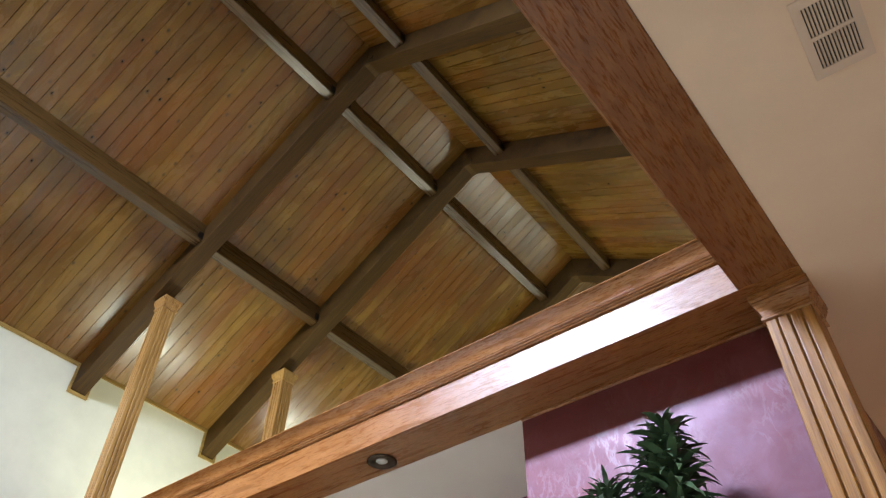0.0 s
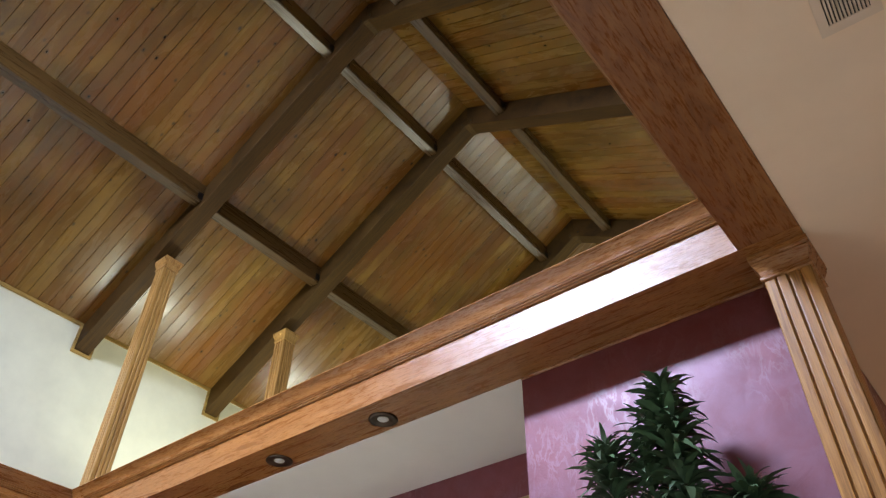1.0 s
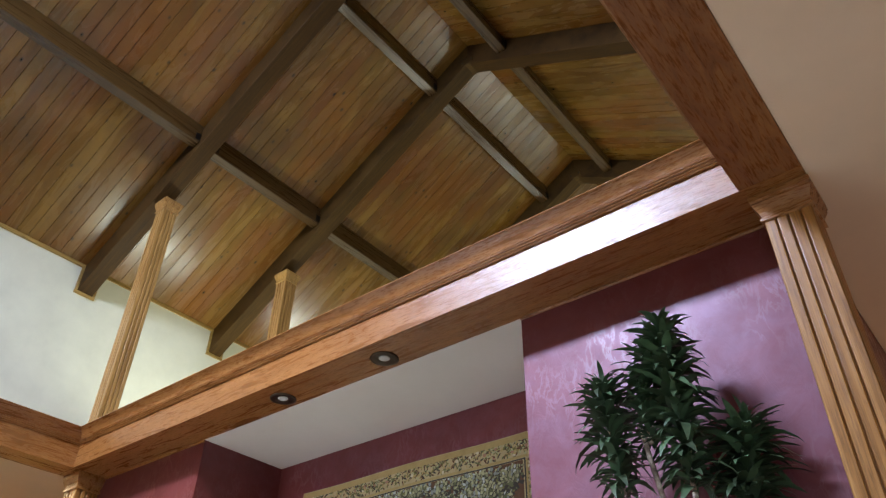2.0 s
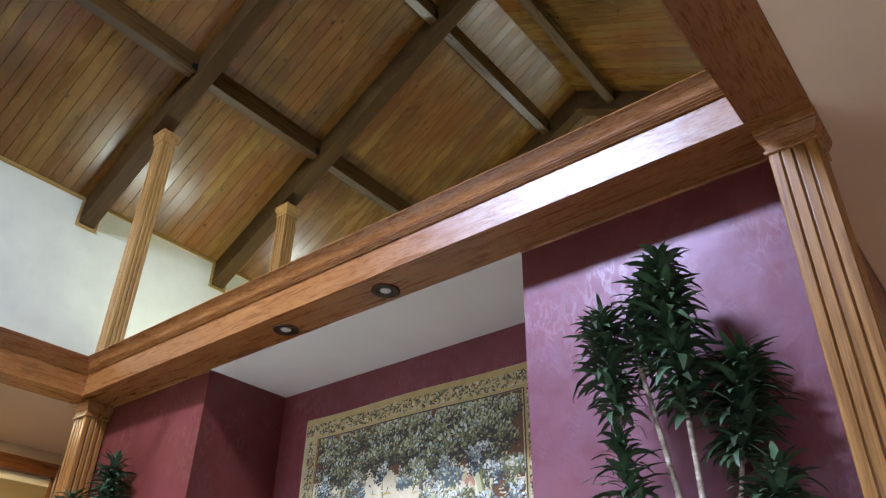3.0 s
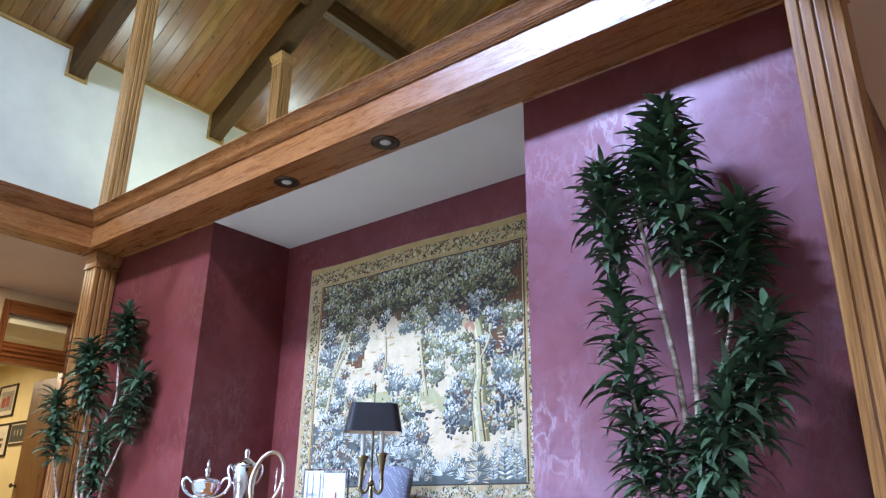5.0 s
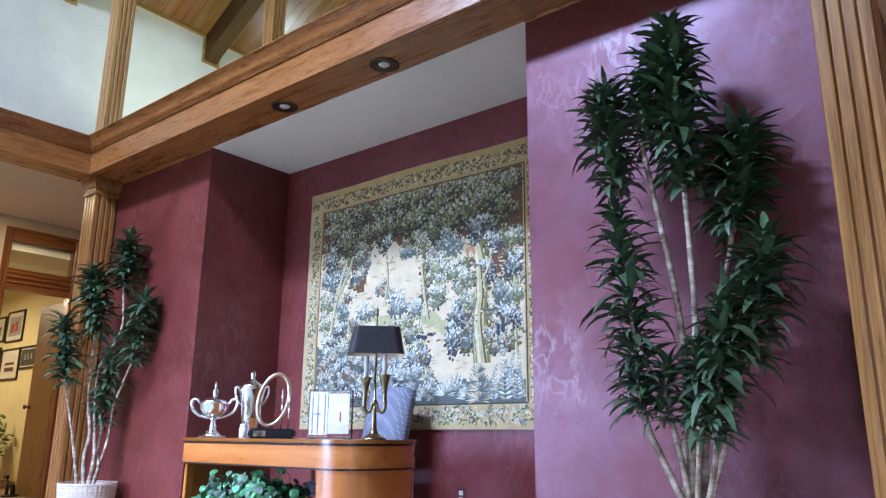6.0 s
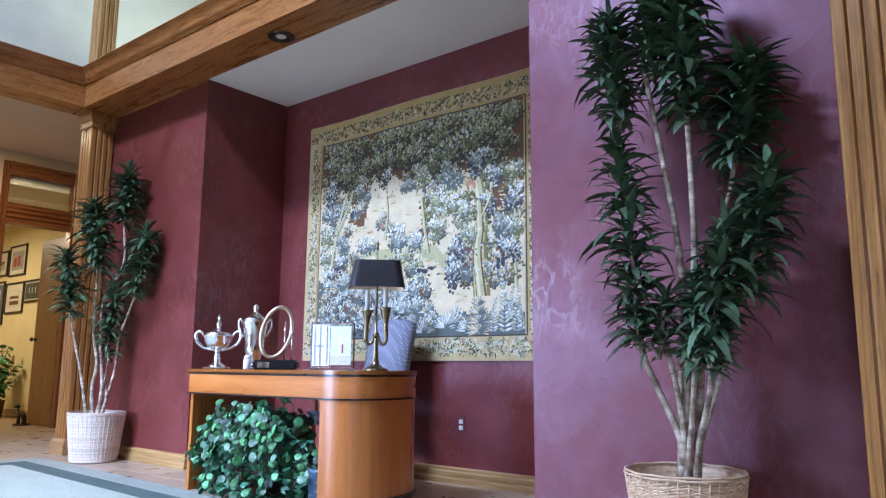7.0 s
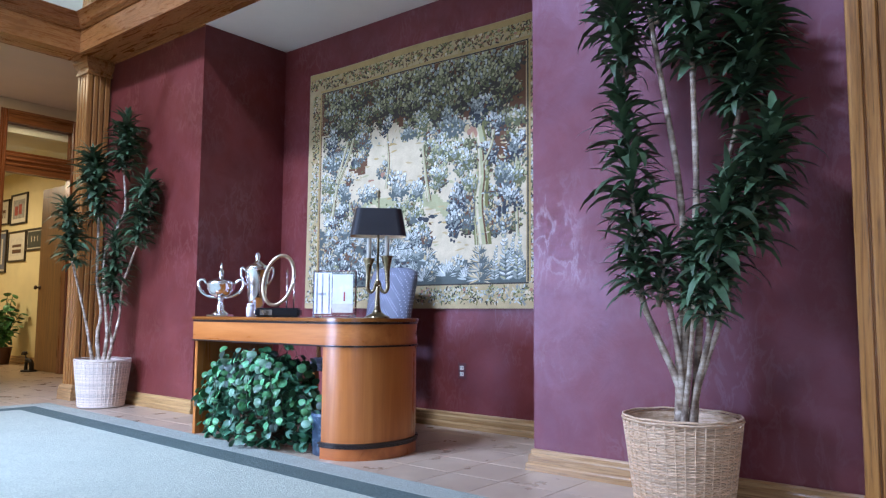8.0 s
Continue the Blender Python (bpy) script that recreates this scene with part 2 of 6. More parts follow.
def tube(bm, pts, radii, seg=8, closed=False):
    pts = [Vector(p) for p in pts]
    n = len(pts)
    rings, side = [], None
    for i, p in enumerate(pts):
        if closed:
            d = (pts[(i + 1) % n] - pts[i - 1]).normalized()
        else:
            d = (pts[min(i + 1, n - 1)] - pts[max(i - 1, 0)]).normalized()
        if side is None:
            side = d.orthogonal().normalized()
        side = (side - d * side.dot(d)).normalized()
        up = d.cross(side)
        r = radii[i] if isinstance(radii, (list, tuple)) else radii
        rings.append([bm.verts.new(p + side * (r * math.cos(2 * math.pi * k / seg)) + up * (r * math.sin(2 * math.pi * k / seg))) for k in range(seg)])
    pairs = list(zip(rings, rings[1:])) + ([(rings[-1], rings[0])] if closed else [])
    for a, b in pairs:
        for k in range(seg):
            bm.faces.new((a[k], a[(k + 1) % seg], b[(k + 1) % seg], b[k]))
    if not closed:
        bm.faces.new(rings[0][::-1])
        bm.faces.new(rings[-1])
    return bm


def bend(pts, steps=6):
    """Catmull-Rom through the points."""
    p = [Vector(v) for v in pts]
    p = [p[0] * 2 - p[1]] + p + [p[-1] * 2 - p[-2]]
    out = []
    for i in range(1, len(p) - 2):
        for k in range(steps):
            t = k / steps
            out.append(0.5 * (2 * p[i] + (p[i + 1] - p[i - 1]) * t + (2 * p[i - 1] - 5 * p[i] + 4 * p[i + 1] - p[i + 2]) * t * t + (3 * p[i] - p[i - 1] - 3 * p[i + 1] + p[i + 2]) * t ** 3))
    return out + [p[-2]]


# ---- plan ----
XL, XLO = -6.806, -7.102          # inner and outer face of the left ring beam
XR, XRO = -0.572, -0.276          # inner and outer face of the right ring beam
YB, YW, YN = 2.978, 3.316, 4.162  # beam face, burgundy wall, alcove back
XN1, XN2 = -5.277, -2.078         # alcove sides
ZB, ZS = 3.205, 3.45              # beam underside, side ceilings
XE0, XE1, ZE = -8.33, 0.90, 6.17  # eave walls and the height at which the boards meet them
XRIDGE, SLOPE = -3.716, 0.60
ZRIDGE = ZE + SLOPE * (XRIDGE - XE0)
YF, YEND = -2.2, 12.0
XHALL = -9.8
RAFTERS = (3.09, 5.07, 7.85)

# ---- shell ----
floor = thing("floor", label="tan ceramic tile floor with grout joints", category="floor", kind="structure")
part("bed", boxes((-15.2, 3.2, YF - 0.2, 9.2, -0.12, -0.006)), grout, floor)

solid("wall_main_left", boxes((XLO + 0.02, XN1, YW, YN + 0.2, 0, ZB)), red_wall, "burgundy faux-finished plaster wall beside the alcove", "wall")
solid("wall_main_right", boxes((XN2, -0.41, YW, 9.0, 0, ZB)), red_wall, "burgundy faux-finished plaster wall with pale streaks", "wall")
solid("wall_alcove", boxes((XN1, XN2, YN, YN + 0.2, 0, ZB)), red_wall, "burgundy plaster wall at the back of the alcove", "wall")
solid("ceiling_alcove", boxes((XN1 + 0.002, XN2 - 0.002, YW, YN - 0.002, ZB - 0.002, ZB + 0.1)), niche_paint, "flat off-white alcove ceiling", "ceiling")
solid("floor_loft", boxes((XLO, XRO, YW + 0.004, YEND, ZB + 0.11, ZB + 0.2)), cream, "plain loft deck behind the beam", "floor")
solid("ceiling_hall", boxes((-9.82, XLO - 0.002, YF, YEND, ZS, ZS + 0.1)), hall_soffit_tinted, "textured hall ceiling, warm lamplight tinted into its tan colour", "ceiling")
solid("ceiling_side", boxes((XRO + 0.002, 3.0, YF, YEND, ZB + 0.006, ZS + 0.1), (-0.409, XRO + 0.002, YW + 0.002, 9.0, ZB + 0.006, ZB + 0.108)), soffit_paint, "beige textured side ceiling", "ceiling")

solid("wall_upper_left", boxes((XE0 - 0.2, XE0, YF, YEND, ZS + 0.1, ZE + 0.25)), cream, "cream painted upper wall under the roof", "wall")
solid("wall_upper_right", boxes((XE1, XE1 + 0.2, YF, YEND, ZS + 0.1, ZE + 0.25)), cream, "cream painted upper wall under the roof", "wall")
solid("wall_side", boxes((3.0, 3.2, YF, 9.0, 0, ZS + 0.1)), hall_paint, "tan painted side wall", "wall")
solid("wall_far", boxes((-9.6, 3.2, 9.0, 9.2, 0, ZS + 0.1)), hall_paint, "tan painted end wall", "wall")
solid("wall_gable_back", boxes((-9.0, 1.4, YEND, YEND + 0.2, ZB, 9.3)), cream, "cream painted end gable wall", "wall")
# front wall with the entrance glazing and the gable glazing as real openings
solid("wall_front", boxes(
    (-15.2, -7.02, YF - 0.2, YF, 0, ZS + 0.1), (-3.98, 0.40, YF - 0.2, YF, 0, ZS + 0.1), (2.60, 3.2, YF - 0.2, YF, 0, ZS + 0.1), (0.40, 2.60, YF - 0.2, YF, 2.52, ZS + 0.1), (-7.02, -3.98, YF - 0.2, YF, 2.52, ZS + 0.1),
    (-9.0, -5.07, YF - 0.2, YF, ZS + 0.1, 9.3), (-2.63, 1.4, YF - 0.2, YF, ZS + 0.1, 9.3),
    (-5.07, -2.63, YF - 0.2, YF, ZS + 0.1, 7.20), (-5.07, -2.63, YF - 0.2, YF, 7.98, 9.3)), cream, "cream painted front wall with glazed openings", "wall")


def front_window(name, x0, x1, z0, z1, bays, label):
    w = thing(name, pose((x0 + x1) / 2, YF - 0.1, z0), label, "window", kind="structure")
    hw, h = (x1 - x0) / 2 - 0.004, z1 - z0 - 0.004
    part("window_frame", boxes((-hw, hw, -0.05, 0.05, 0.004, 0.06), (-hw, hw, -0.05, 0.05, h - 0.06, h), (-hw, -hw + 0.06, -0.05, 0.05, 0.06, h - 0.06), (hw - 0.06, hw, -0.05, 0.05, 0.06, h - 0.06)), oak_up, w)
    step = (2 * hw - 0.06) / bays
    for i in range(1, bays):
        x = -hw + 0.03 + i * step
        part("mullion", boxes((x - 0.03, x + 0.03, -0.05, 0.05, 0.06, h - 0.06)), oak_up, w)
    for i in range(bays):
        x = -hw + 0.03 + i * step
        p = part("pane", boxes((x + 0.031, x + step - 0.031, -0.004, 0.004, 0.061, h - 0.061)), glass, w)
        p.visible_shadow = False


def glass_material(name, tint=(1, 1, 1), rough=0.0):
    m, nt, b = tree(name)
    b.inputs["Base Color"].default_value = (*tint, 1)
    b.inputs["Transmission Weight"].default_value = 1
    b.inputs["Roughness"].default_value = rough
    b.inputs["IOR"].default_value = 1.45
    return m


glass = glass_material("clear_glass")
front_window("window_1", -7.02, -3.98, 0.0, 2.52, 3, "oak-framed entrance glazing")
# unseen window, added only to carry the side fill light
front_window("side_fill_window", 0.40, 2.60, 0.0, 2.52, 2, "unseen oak-framed side window added for the fill light")
front_window("window_2", -5.07, -2.63, 7.20, 7.98, 3, "oak-framed gable window")

# ---- roof: boards, rafters, purlins ----


def slope_boards(name, side):
    """One slope of tongue-and-groove boards that run up to the ridge, with dark open joints."""
    bm = bmesh.new()
    rng = random.Random(5 + side)
    y, xe = YF, XE0 if side < 0 else XE1
    run = abs(xe - XRIDGE)
    c = math.cos(math.atan(SLOPE))
    while y < YEND:
        w = 0.138
        cuts = [0.0, run]
        for a, b in zip(cuts, cuts[1:]):
            lift, cant = rng.uniform(0, 0.0015), rng.uniform(-0.0022, 0.0022)
            g = rng.uniform(0.0003, 0.0014)
            pts = []
            for (yy, drop) in ((y + g, 0.006), (y + g + 0.003, cant), (y + w - g - 0.003, -cant), (y + w - g, 0.006)):
                for s in (a + 0.001, b - 0.001):
                    x = xe - side * 0 + (s if side < 0 else -s)
                    pts.append(bm.verts.new((x, yy, ZE + SLOPE * s + (drop + lift) / c)))
            for i in (0, 2, 4):
                bm.faces.new((pts[i], pts[i + 1], pts[i + 3], pts[i + 2]))
        y += w
    x0, x1 = (xe, XRIDGE)
    t = 0.016
    vs = [bm.verts.new(v) for v in ((x0, YF, ZE + t), (x1, YF, ZRIDGE + t), (x1, YEND, ZRIDGE + t), (x0, YEND, ZE + t))]
    us = [bm.verts.new(v.co + Vector((0, 0, 0.15))) for v in vs]
    for f in ((vs[0], vs[1], vs[2], vs[3]), us[::-1], (vs[0], us[0], us[1], vs[1]), (vs[2], us[2], us[3], vs[3]), (vs[3], us[3], us[0], vs[0])):
        bm.faces.new(f).material_index = 1
    me = bpy.data.meshes.new(name)
    bm.to_mesh(me)
    bm.free()
    me.materials.append(board_wood)
    me.materials.append(dark_gap)
    return tagged(new(name, me), "brown-stained pine boards on the sloping roof underside", "ceiling", kind="structure")


slope_boards("ceiling_slope_left", -1)
slope_boards("ceiling_slope_right", 1)

RD, RW = 0.37, 0.10   # rafter depth (plumb) and half width


def rafter(y):
    r = thing("rafter", pose(XRIDGE, y, 0), "dark brown stained timber rafter pair", "roof beam", "roof rafters")
    for xe in (XE0, XE1):
        bm = bmesh.new()
        s = 1 if xe > XRIDGE else -1
        xs = (xe - XRIDGE - s * 0.002, s * 0.0005)
        vs = []
        for yy in (-RW, RW):
            for dz in (-0.003, -RD):
                for x in xs:
                    z = ZRIDGE - SLOPE * abs(x) + dz
                    vs.append(bm.verts.new((x, yy, z)))
        for f in ((0, 1, 3, 2), (4, 6, 7, 5), (0, 4, 5, 1), (2, 3, 7, 6), (0, 2, 6, 4), (1, 5, 7, 3)):
            bm.faces.new([vs[i] for i in f])
        bmesh.ops.bevel(bm, geom=list(bm.edges), offset=0.004, segments=1, affect="EDGES")
        part("beam", bm, rafter_wood, r)
    # steel gusset under the ridge
    part("gusset", soft(boxes((-0.10, 0.10, -RW - 0.006, RW + 0.006, ZRIDGE - RD - 0.02, ZRIDGE - RD + 0.10)), 0.01), rafter_wood, r)
    for x in (-0.07, 0.07):
        for yy in (-RW - 0.012, RW + 0.006):
            part("bolt", boxes((x - 0.012, x + 0.012, yy, yy + 0.006, ZRIDGE - RD + 0.03, ZRIDGE - RD + 0.054)), dark_iron, r)
    return r


dark_iron = metal("dark_iron", (0.06, 0.055, 0.05), 0.5)
for y in RAFTERS:
    rafter(y)

PURLINS = ((-6.36, 0.07), (-4.29, 0.065), (-3.17, 0.065), (-1.16, 0.065))


def purlin(x, y0, y1, hw):
    side = min(ZRIDGE - SLOPE * abs(x - hw - XRIDGE), ZRIDGE - SLOPE * abs(x + hw - XRIDGE))
    m = pose(x, y0, side)
    p = thing("purlin", m, "dark brown stained timber purlin between rafters", "roof beam", "roof purlins")
    top = [ZRIDGE - SLOPE * abs(x + d - XRIDGE) - 0.003 - side for d in (-hw, hw)]
    zb = -0.20
    bm = bmesh.new()
    vs = [bm.verts.new(v) for yy in (0, y1 - y0) for v in ((-hw, yy, zb), (hw, yy, zb), (hw, yy, top[1]), (-hw, yy, top[0]))]
    for f in ((0, 3, 2, 1), (4, 5, 6, 7), (0, 1, 5, 4), (1, 2, 6, 5), (2, 3, 7, 6), (3, 0, 4, 7)):
        bm.faces.new([vs[i] for i in f])
    bmesh.ops.bevel(bm, geom=list(bm.edges), offset=0.006, segments=1, affect="EDGES")
    part("timber", bm, purlin_wood, p)
    for yy in (0.0, y1 - y0):
        a = 0.07 if yy == 0 else -0.07
        b0, b1 = sorted((yy, yy + a))
        part("hanger", boxes((hw + 0.001, hw + 0.006, b0, b1, zb + 0.03, zb + 0.13)), dark_iron, p)


ends = [YF] + [v for r in RAFTERS for v in (r - RW, r + RW)] + [YEND]
for x, hw in PURLINS:
    for a, b in zip(ends[::2], ends[1::2]):
        purlin(x, a + 0.003, b - 0.003, hw)

# yellowish trim along the eave and round each rafter foot
trim_mat = wood("pale_oak_trim", (0.20, 0.11, 0.03), (0.36, 0.22, 0.065), (0.48, 0.31, 0.10), (20, 0.9, 20), 0.4, "object", 0.05)
eave = thing("trim_eave", label="thin oak trim where the boards meet the wall", category="trim", kind="structure")
spans = [YF] + [v for r in RAFTERS for v in (r - RW - 0.03, r + RW + 0.03)] + [YEND]
for a, b in zip(spans[::2], spans[1::2]):
    part("strip", boxes((XE0 + 0.001, XE0 + 0.022, a, b, ZE - 0.04, ZE + 0.006)), trim_mat, eave)
for r in RAFTERS:
    zb = ZE - RD
    part("foot_frame", boxes((XE0 + 0.001, XE0 + 0.024, r - RW - 0.034, r - RW - 0.003, zb - 0.04, ZE + 0.004), (XE0 + 0.001, XE0 + 0.024, r + RW + 0.003, r + RW + 0.034, zb - 0.04, ZE + 0.004), (XE0 + 0.001, XE0 + 0.024, r - RW - 0.003, r + RW + 0.003, zb - 0.04, zb - 0.004)), trim_mat, eave)

# ---- ring beams ----
BEADS = [(0.010 + 0.007 * k + 0.006 * math.sin(math.pi * q / 4), 0.212 + 0.0145 * k + 0.0032 * q) for k in range(3) for q in range(5)]
COVE = [(0.030 + 0.052 * t - 0.007 * math.sin(math.pi * t), 0.260 + 0.074 * t) for t in [i / 8 for i in range(9)]]
CROWN = [(0.0, 0.212)] + BEADS + COVE + [(0.084, 0.337), (0.088, 0.338), (0.092, 0.343), (0.090, 0.349), (0.0, 0.349)]


def beam(name, bm, crown, m, label):
    b = thing(name, label=label, category="beam")
    part("beam_box", bm, m, b)
    part("crown_moulding", crown, m, b)
    return b


main = beam("ring_beam", boxes((XLO, XRO, YB, YW - 0.003, ZB, ZB + 0.344)), sweep(bmesh.new(), CROWN, (XL, YB - 0.001, ZB), (XR, YB - 0.001, ZB), (0, -1, 0), mitre0=1, mitre1=1), oak_x, "glossy red-oak box beam with crown moulding")
part("back_bead", sweep(bmesh.new(), ((0, 0), (0.014, 0), (0.013, -0.008), (0.007, -0.013), (0, -0.014)), (XN2, YW - 0.001, ZB - 0.001), (XR, YW - 0.001, ZB - 0.001), (0, -1, 0)), oak_x, main)
part("back_bead", sweep(bmesh.new(), ((0, 0), (0.014, 0), (0.013, -0.008), (0.007, -0.013), (0, -0.014)), (XL, YW - 0.001, ZB - 0.001), (XN1, YW - 0.001, ZB - 0.001), (0, -1, 0)), oak_x, main)
beam("ring_beam", boxes((XLO, XL, YF, YB - 0.003, ZB, ZB + 0.344)), sweep(bmesh.new(), CROWN, (XL + 0.001, YF, ZB), (XL + 0.001, YB, ZB), (1, 0, 0), mitre1=1), oak_y, "red-oak box beam with crown moulding")
beam("ring_beam", boxes((XR, XRO, YF, YB - 0.003, ZB, ZB + 0.344)), sweep(bmesh.new(), CROWN, (XR - 0.001, YF, ZB), (XR - 0.001, YB, ZB), (-1, 0, 0), mitre1=1), veneer_y, "red-oak box beam with crown moulding")

# recessed downlights in the beam's underside
lamp_glow, lnt, lb = tree("downlight_lamp")
lb.inputs["Base Color"].default_value = (0.32, 0.32, 0.31, 1)
lb.inputs["Emission Color"].default_value = (1.0, 0.93, 0.82, 1)
lb.inputs["Emission Strength"].default_value = 0.06
bronze = metal("dark_bronze", (0.10, 0.075, 0.055), 0.4)
for x in (-4.136, -3.103):
    d = thing("downlight", pose(x, 3.176, ZB - 0.001), "round dark bronze recessed downlight with a pale lamp", "ceiling light", "downlights in the beam")
    part("trim_ring", lathe(bmesh.new(), ((0.098, 0), (0.100, -0.006), (0.088, -0.011), (0.068, -0.010), (0.050, -0.004), (0.040, -0.0005)), 36, caps=False), bronze, d, smooth=True)
    part("lamp", lathe(bmesh.new(), ((0.039, -0.0006), (0.032, -0.006), (0.018, -0.009), (0.002, -0.010)), 24), lamp_glow, d, smooth=True)

# ---- columns and roof posts ----


def fluted(half, z0, z1, flutes=3, depth=0.016, wide=1.0):
    """A square shaft with rounded grooves on its four faces."""
    n, pts = flutes, []
    lane = 2 * half / (n + 1)
    side = [(-half, 0.006), (-half + 0.002, 0.002), (-half + 0.006, 0.0)]
    for i in range(n):
        x0 = -half + lane * (i + 1)
        for f, d in ((-0.17, 0.0), (-0.12, 0.05), (-0.085, 0.18), (-0.06, 0.95), (0.0, 1.0), (0.06, 0.95), (0.085, 0.18), (0.12, 0.05), (0.17, 0.0)):
            side.append((x0 + lane * f * wide, depth * d))
    side += [(half - 0.006, 0.0), (half - 0.002, 0.002)]
    for k in range(4):
        a = k * math.pi / 2
        for x, d in side:
            px, py = x, -half + d
            pts.append((px * math.cos(a) - py * math.sin(a), px * math.sin(a) + py * math.cos(a)))
    bm = bmesh.new()
    lo = [bm.verts.new((x, y, z0)) for x, y in pts]
    hi = [bm.verts.new((x, y, z1)) for x, y in pts]
    m = len(pts)
    for i in range(m):
        bm.faces.new((lo[i], lo[(i + 1) % m], hi[(i + 1) % m], hi[i]))
    bm.faces.new(lo[::-1])
    bm.faces.new(hi)
    return bm


def square_rings(profile):
    bm = bmesh.new()
    rings = [[bm.verts.new((sx * r, sy * r, z)) for sx, sy in ((-1, -1), (1, -1), (1, 1), (-1, 1))] for r, z in profile]
    for a, b in zip(rings, rings[1:]):
        for i in range(4):
            bm.faces.new((a[i], a[(i + 1) % 4], b[(i + 1) % 4], b[i]))
    bm.faces.new(rings[0][::-1])
    bm.faces.new(rings[-1])
    return bm


def column(name, x, y, z0, z1, half, cap, label, group, plinth=True, wide=1.0, depth=0.016, m=None, cap_m=None):
    c = thing(name, pose(x, y, z0), label, "column", group)
    h = z1 - z0
    part("shaft", fluted(half, 0.0, h - 0.10, depth=depth, wide=wide), m or oak_up, c)
    part("capital", square_rings(((half + 0.002, h - 0.155), (half + 0.012, h - 0.150), (half + 0.012, h - 0.135), (half + 0.004, h - 0.128), (half + 0.010, h - 0.10), (cap * 0.86 + half * 0.14, h - 0.055), (cap - 0.006, h - 0.045), (cap, h - 0.035), (cap, h - 0.002))), cap_m or oak_x, c)
    if plinth:
        part("plinth", square_rings(((half + 0.030, 0.001), (half + 0.030, 0.085), (half + 0.022, 0.095), (half + 0.022, 0.115), (half + 0.012, 0.135), (half + 0.003, 0.14))), oak_base_x, c)
    return c


YC = 3.193
column("column", -0.414, YC, 0, ZB, 0.110, 0.145, "square fluted golden oak column with a moulded capital", "fluted columns")
column("column", -6.955, YC, 0, ZB, 0.108, 0.145, "square fluted golden oak column with a moulded capital", "fluted columns", wide=1.5)
for y, half in ((3.155, 0.088), (RAFTERS[1], 0.095)):
    x = -6.925
    zt = ZE + SLOPE * (x - 0.12 - XE0) - RD
    column("roof_post", x, y, ZB + (0.346 if y < 4 else 0.20), zt, half, half + 0.032, "square fluted oak post under a rafter", "roof posts", plinth=False, wide=1.6, depth=0.012, m=oak_post, cap_m=oak_post)

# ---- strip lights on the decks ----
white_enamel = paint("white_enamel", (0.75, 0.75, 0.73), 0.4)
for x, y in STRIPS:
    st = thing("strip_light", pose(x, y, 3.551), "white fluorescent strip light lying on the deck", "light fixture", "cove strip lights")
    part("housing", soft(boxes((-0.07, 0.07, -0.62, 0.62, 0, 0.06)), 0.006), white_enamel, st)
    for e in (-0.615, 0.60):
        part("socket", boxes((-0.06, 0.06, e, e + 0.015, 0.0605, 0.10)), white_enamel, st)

# ---- baseboards ----
BASE = ((0, 0), (0.034, 0), (0.034, 0.030), (0.030, 0.036), (0.026, 0.040), (0.022, 0.042), (0.022, 0.074), (0.018, 0.080), (0.013, 0.084), (0.013, 0.100), (0.007, 0.108), (0, 0.109))


def baseboard(a, b, out, m, m0=0, m1=0):
    s = sweep(bmesh.new(), BASE, (*a, 0.001), (*b, 0.001), (*out, 0), mitre0=m0, mitre1=m1)
    solid("baseboard", s, m, "stepped oak baseboard along the wall", "baseboard")


baseboard((XL - 0.003, YW - 0.001), (XN1, YW - 0.001), (0, -1), oak_base_x, 0, -1)
baseboard((XN1 + 0.001, YW), (XN1 + 0.001, YN), (1, 0), oak_base_y, -1, 1)
baseboard((XN1, YN - 0.001), (XN2, YN - 0.001), (0, -1), oak_base_x, 1, 1)
baseboard((XN2 - 0.001, YW), (XN2 - 0.001, YN), (-1, 0), oak_base_y, -1, 1)
baseboard((XN2, YW - 0.001), (XR + 0.04, YW - 0.001), (0, -1), oak_base_x, -1, 0)

# ---- vent in the side ceiling ----
vent_mat = paint("beige_enamel_metal", (0.76, 0.60, 0.45), 0.6)
shadow_mat = paint("painted_hollow_shade", (0.055, 0.042, 0.030), 0.8)
vent = thing("ceiling_vent", pose(0.248, 1.85, ZB + 0.0055, 0, 0, 3), "beige metal ceiling vent with two slatted panels", "vent")
# dark sheet stands in for the shade behind the slats
part("backing", boxes((-0.073, 0.073, -0.143, 0.143, -0.004, -0.001)), shadow_mat, vent)
part("frame", boxes((-0.105, -0.072, -0.182, 0.182, -0.010, -0.0005), (0.072, 0.105, -0.182, 0.182, -0.010, -0.0005), (-0.072, 0.072, -0.182, -0.142, -0.010, -0.0005), (-0.072, 0.072, 0.142, 0.182, -0.010, -0.0005), (-0.072, 0.072, -0.008, 0.008, -0.010, -0.0045)), vent_mat, vent)
for y0, y1 in ((-0.141, -0.009), (0.009, 0.141)):
    for k in range(11):
        bm = bmesh.new()
        vs = [bm.verts.new(v) for y in (y0, y1) for v in ((-0.0040, y, -0.0045), (-0.0005, y, -0.0110), (0.0030, y, -0.0110), (-0.0005, y, -0.0045))]
        for f in ((0, 1, 2, 3), (7, 6, 5, 4), (0, 4, 5, 1), (1, 5, 6, 2), (2, 6, 7, 3), (3, 7, 4, 0)):
            bm.faces.new([vs[i] for i in f])
        part("slat", bm, vent_mat, vent).location = (-0.063 + k * 0.0127, 0, 0)

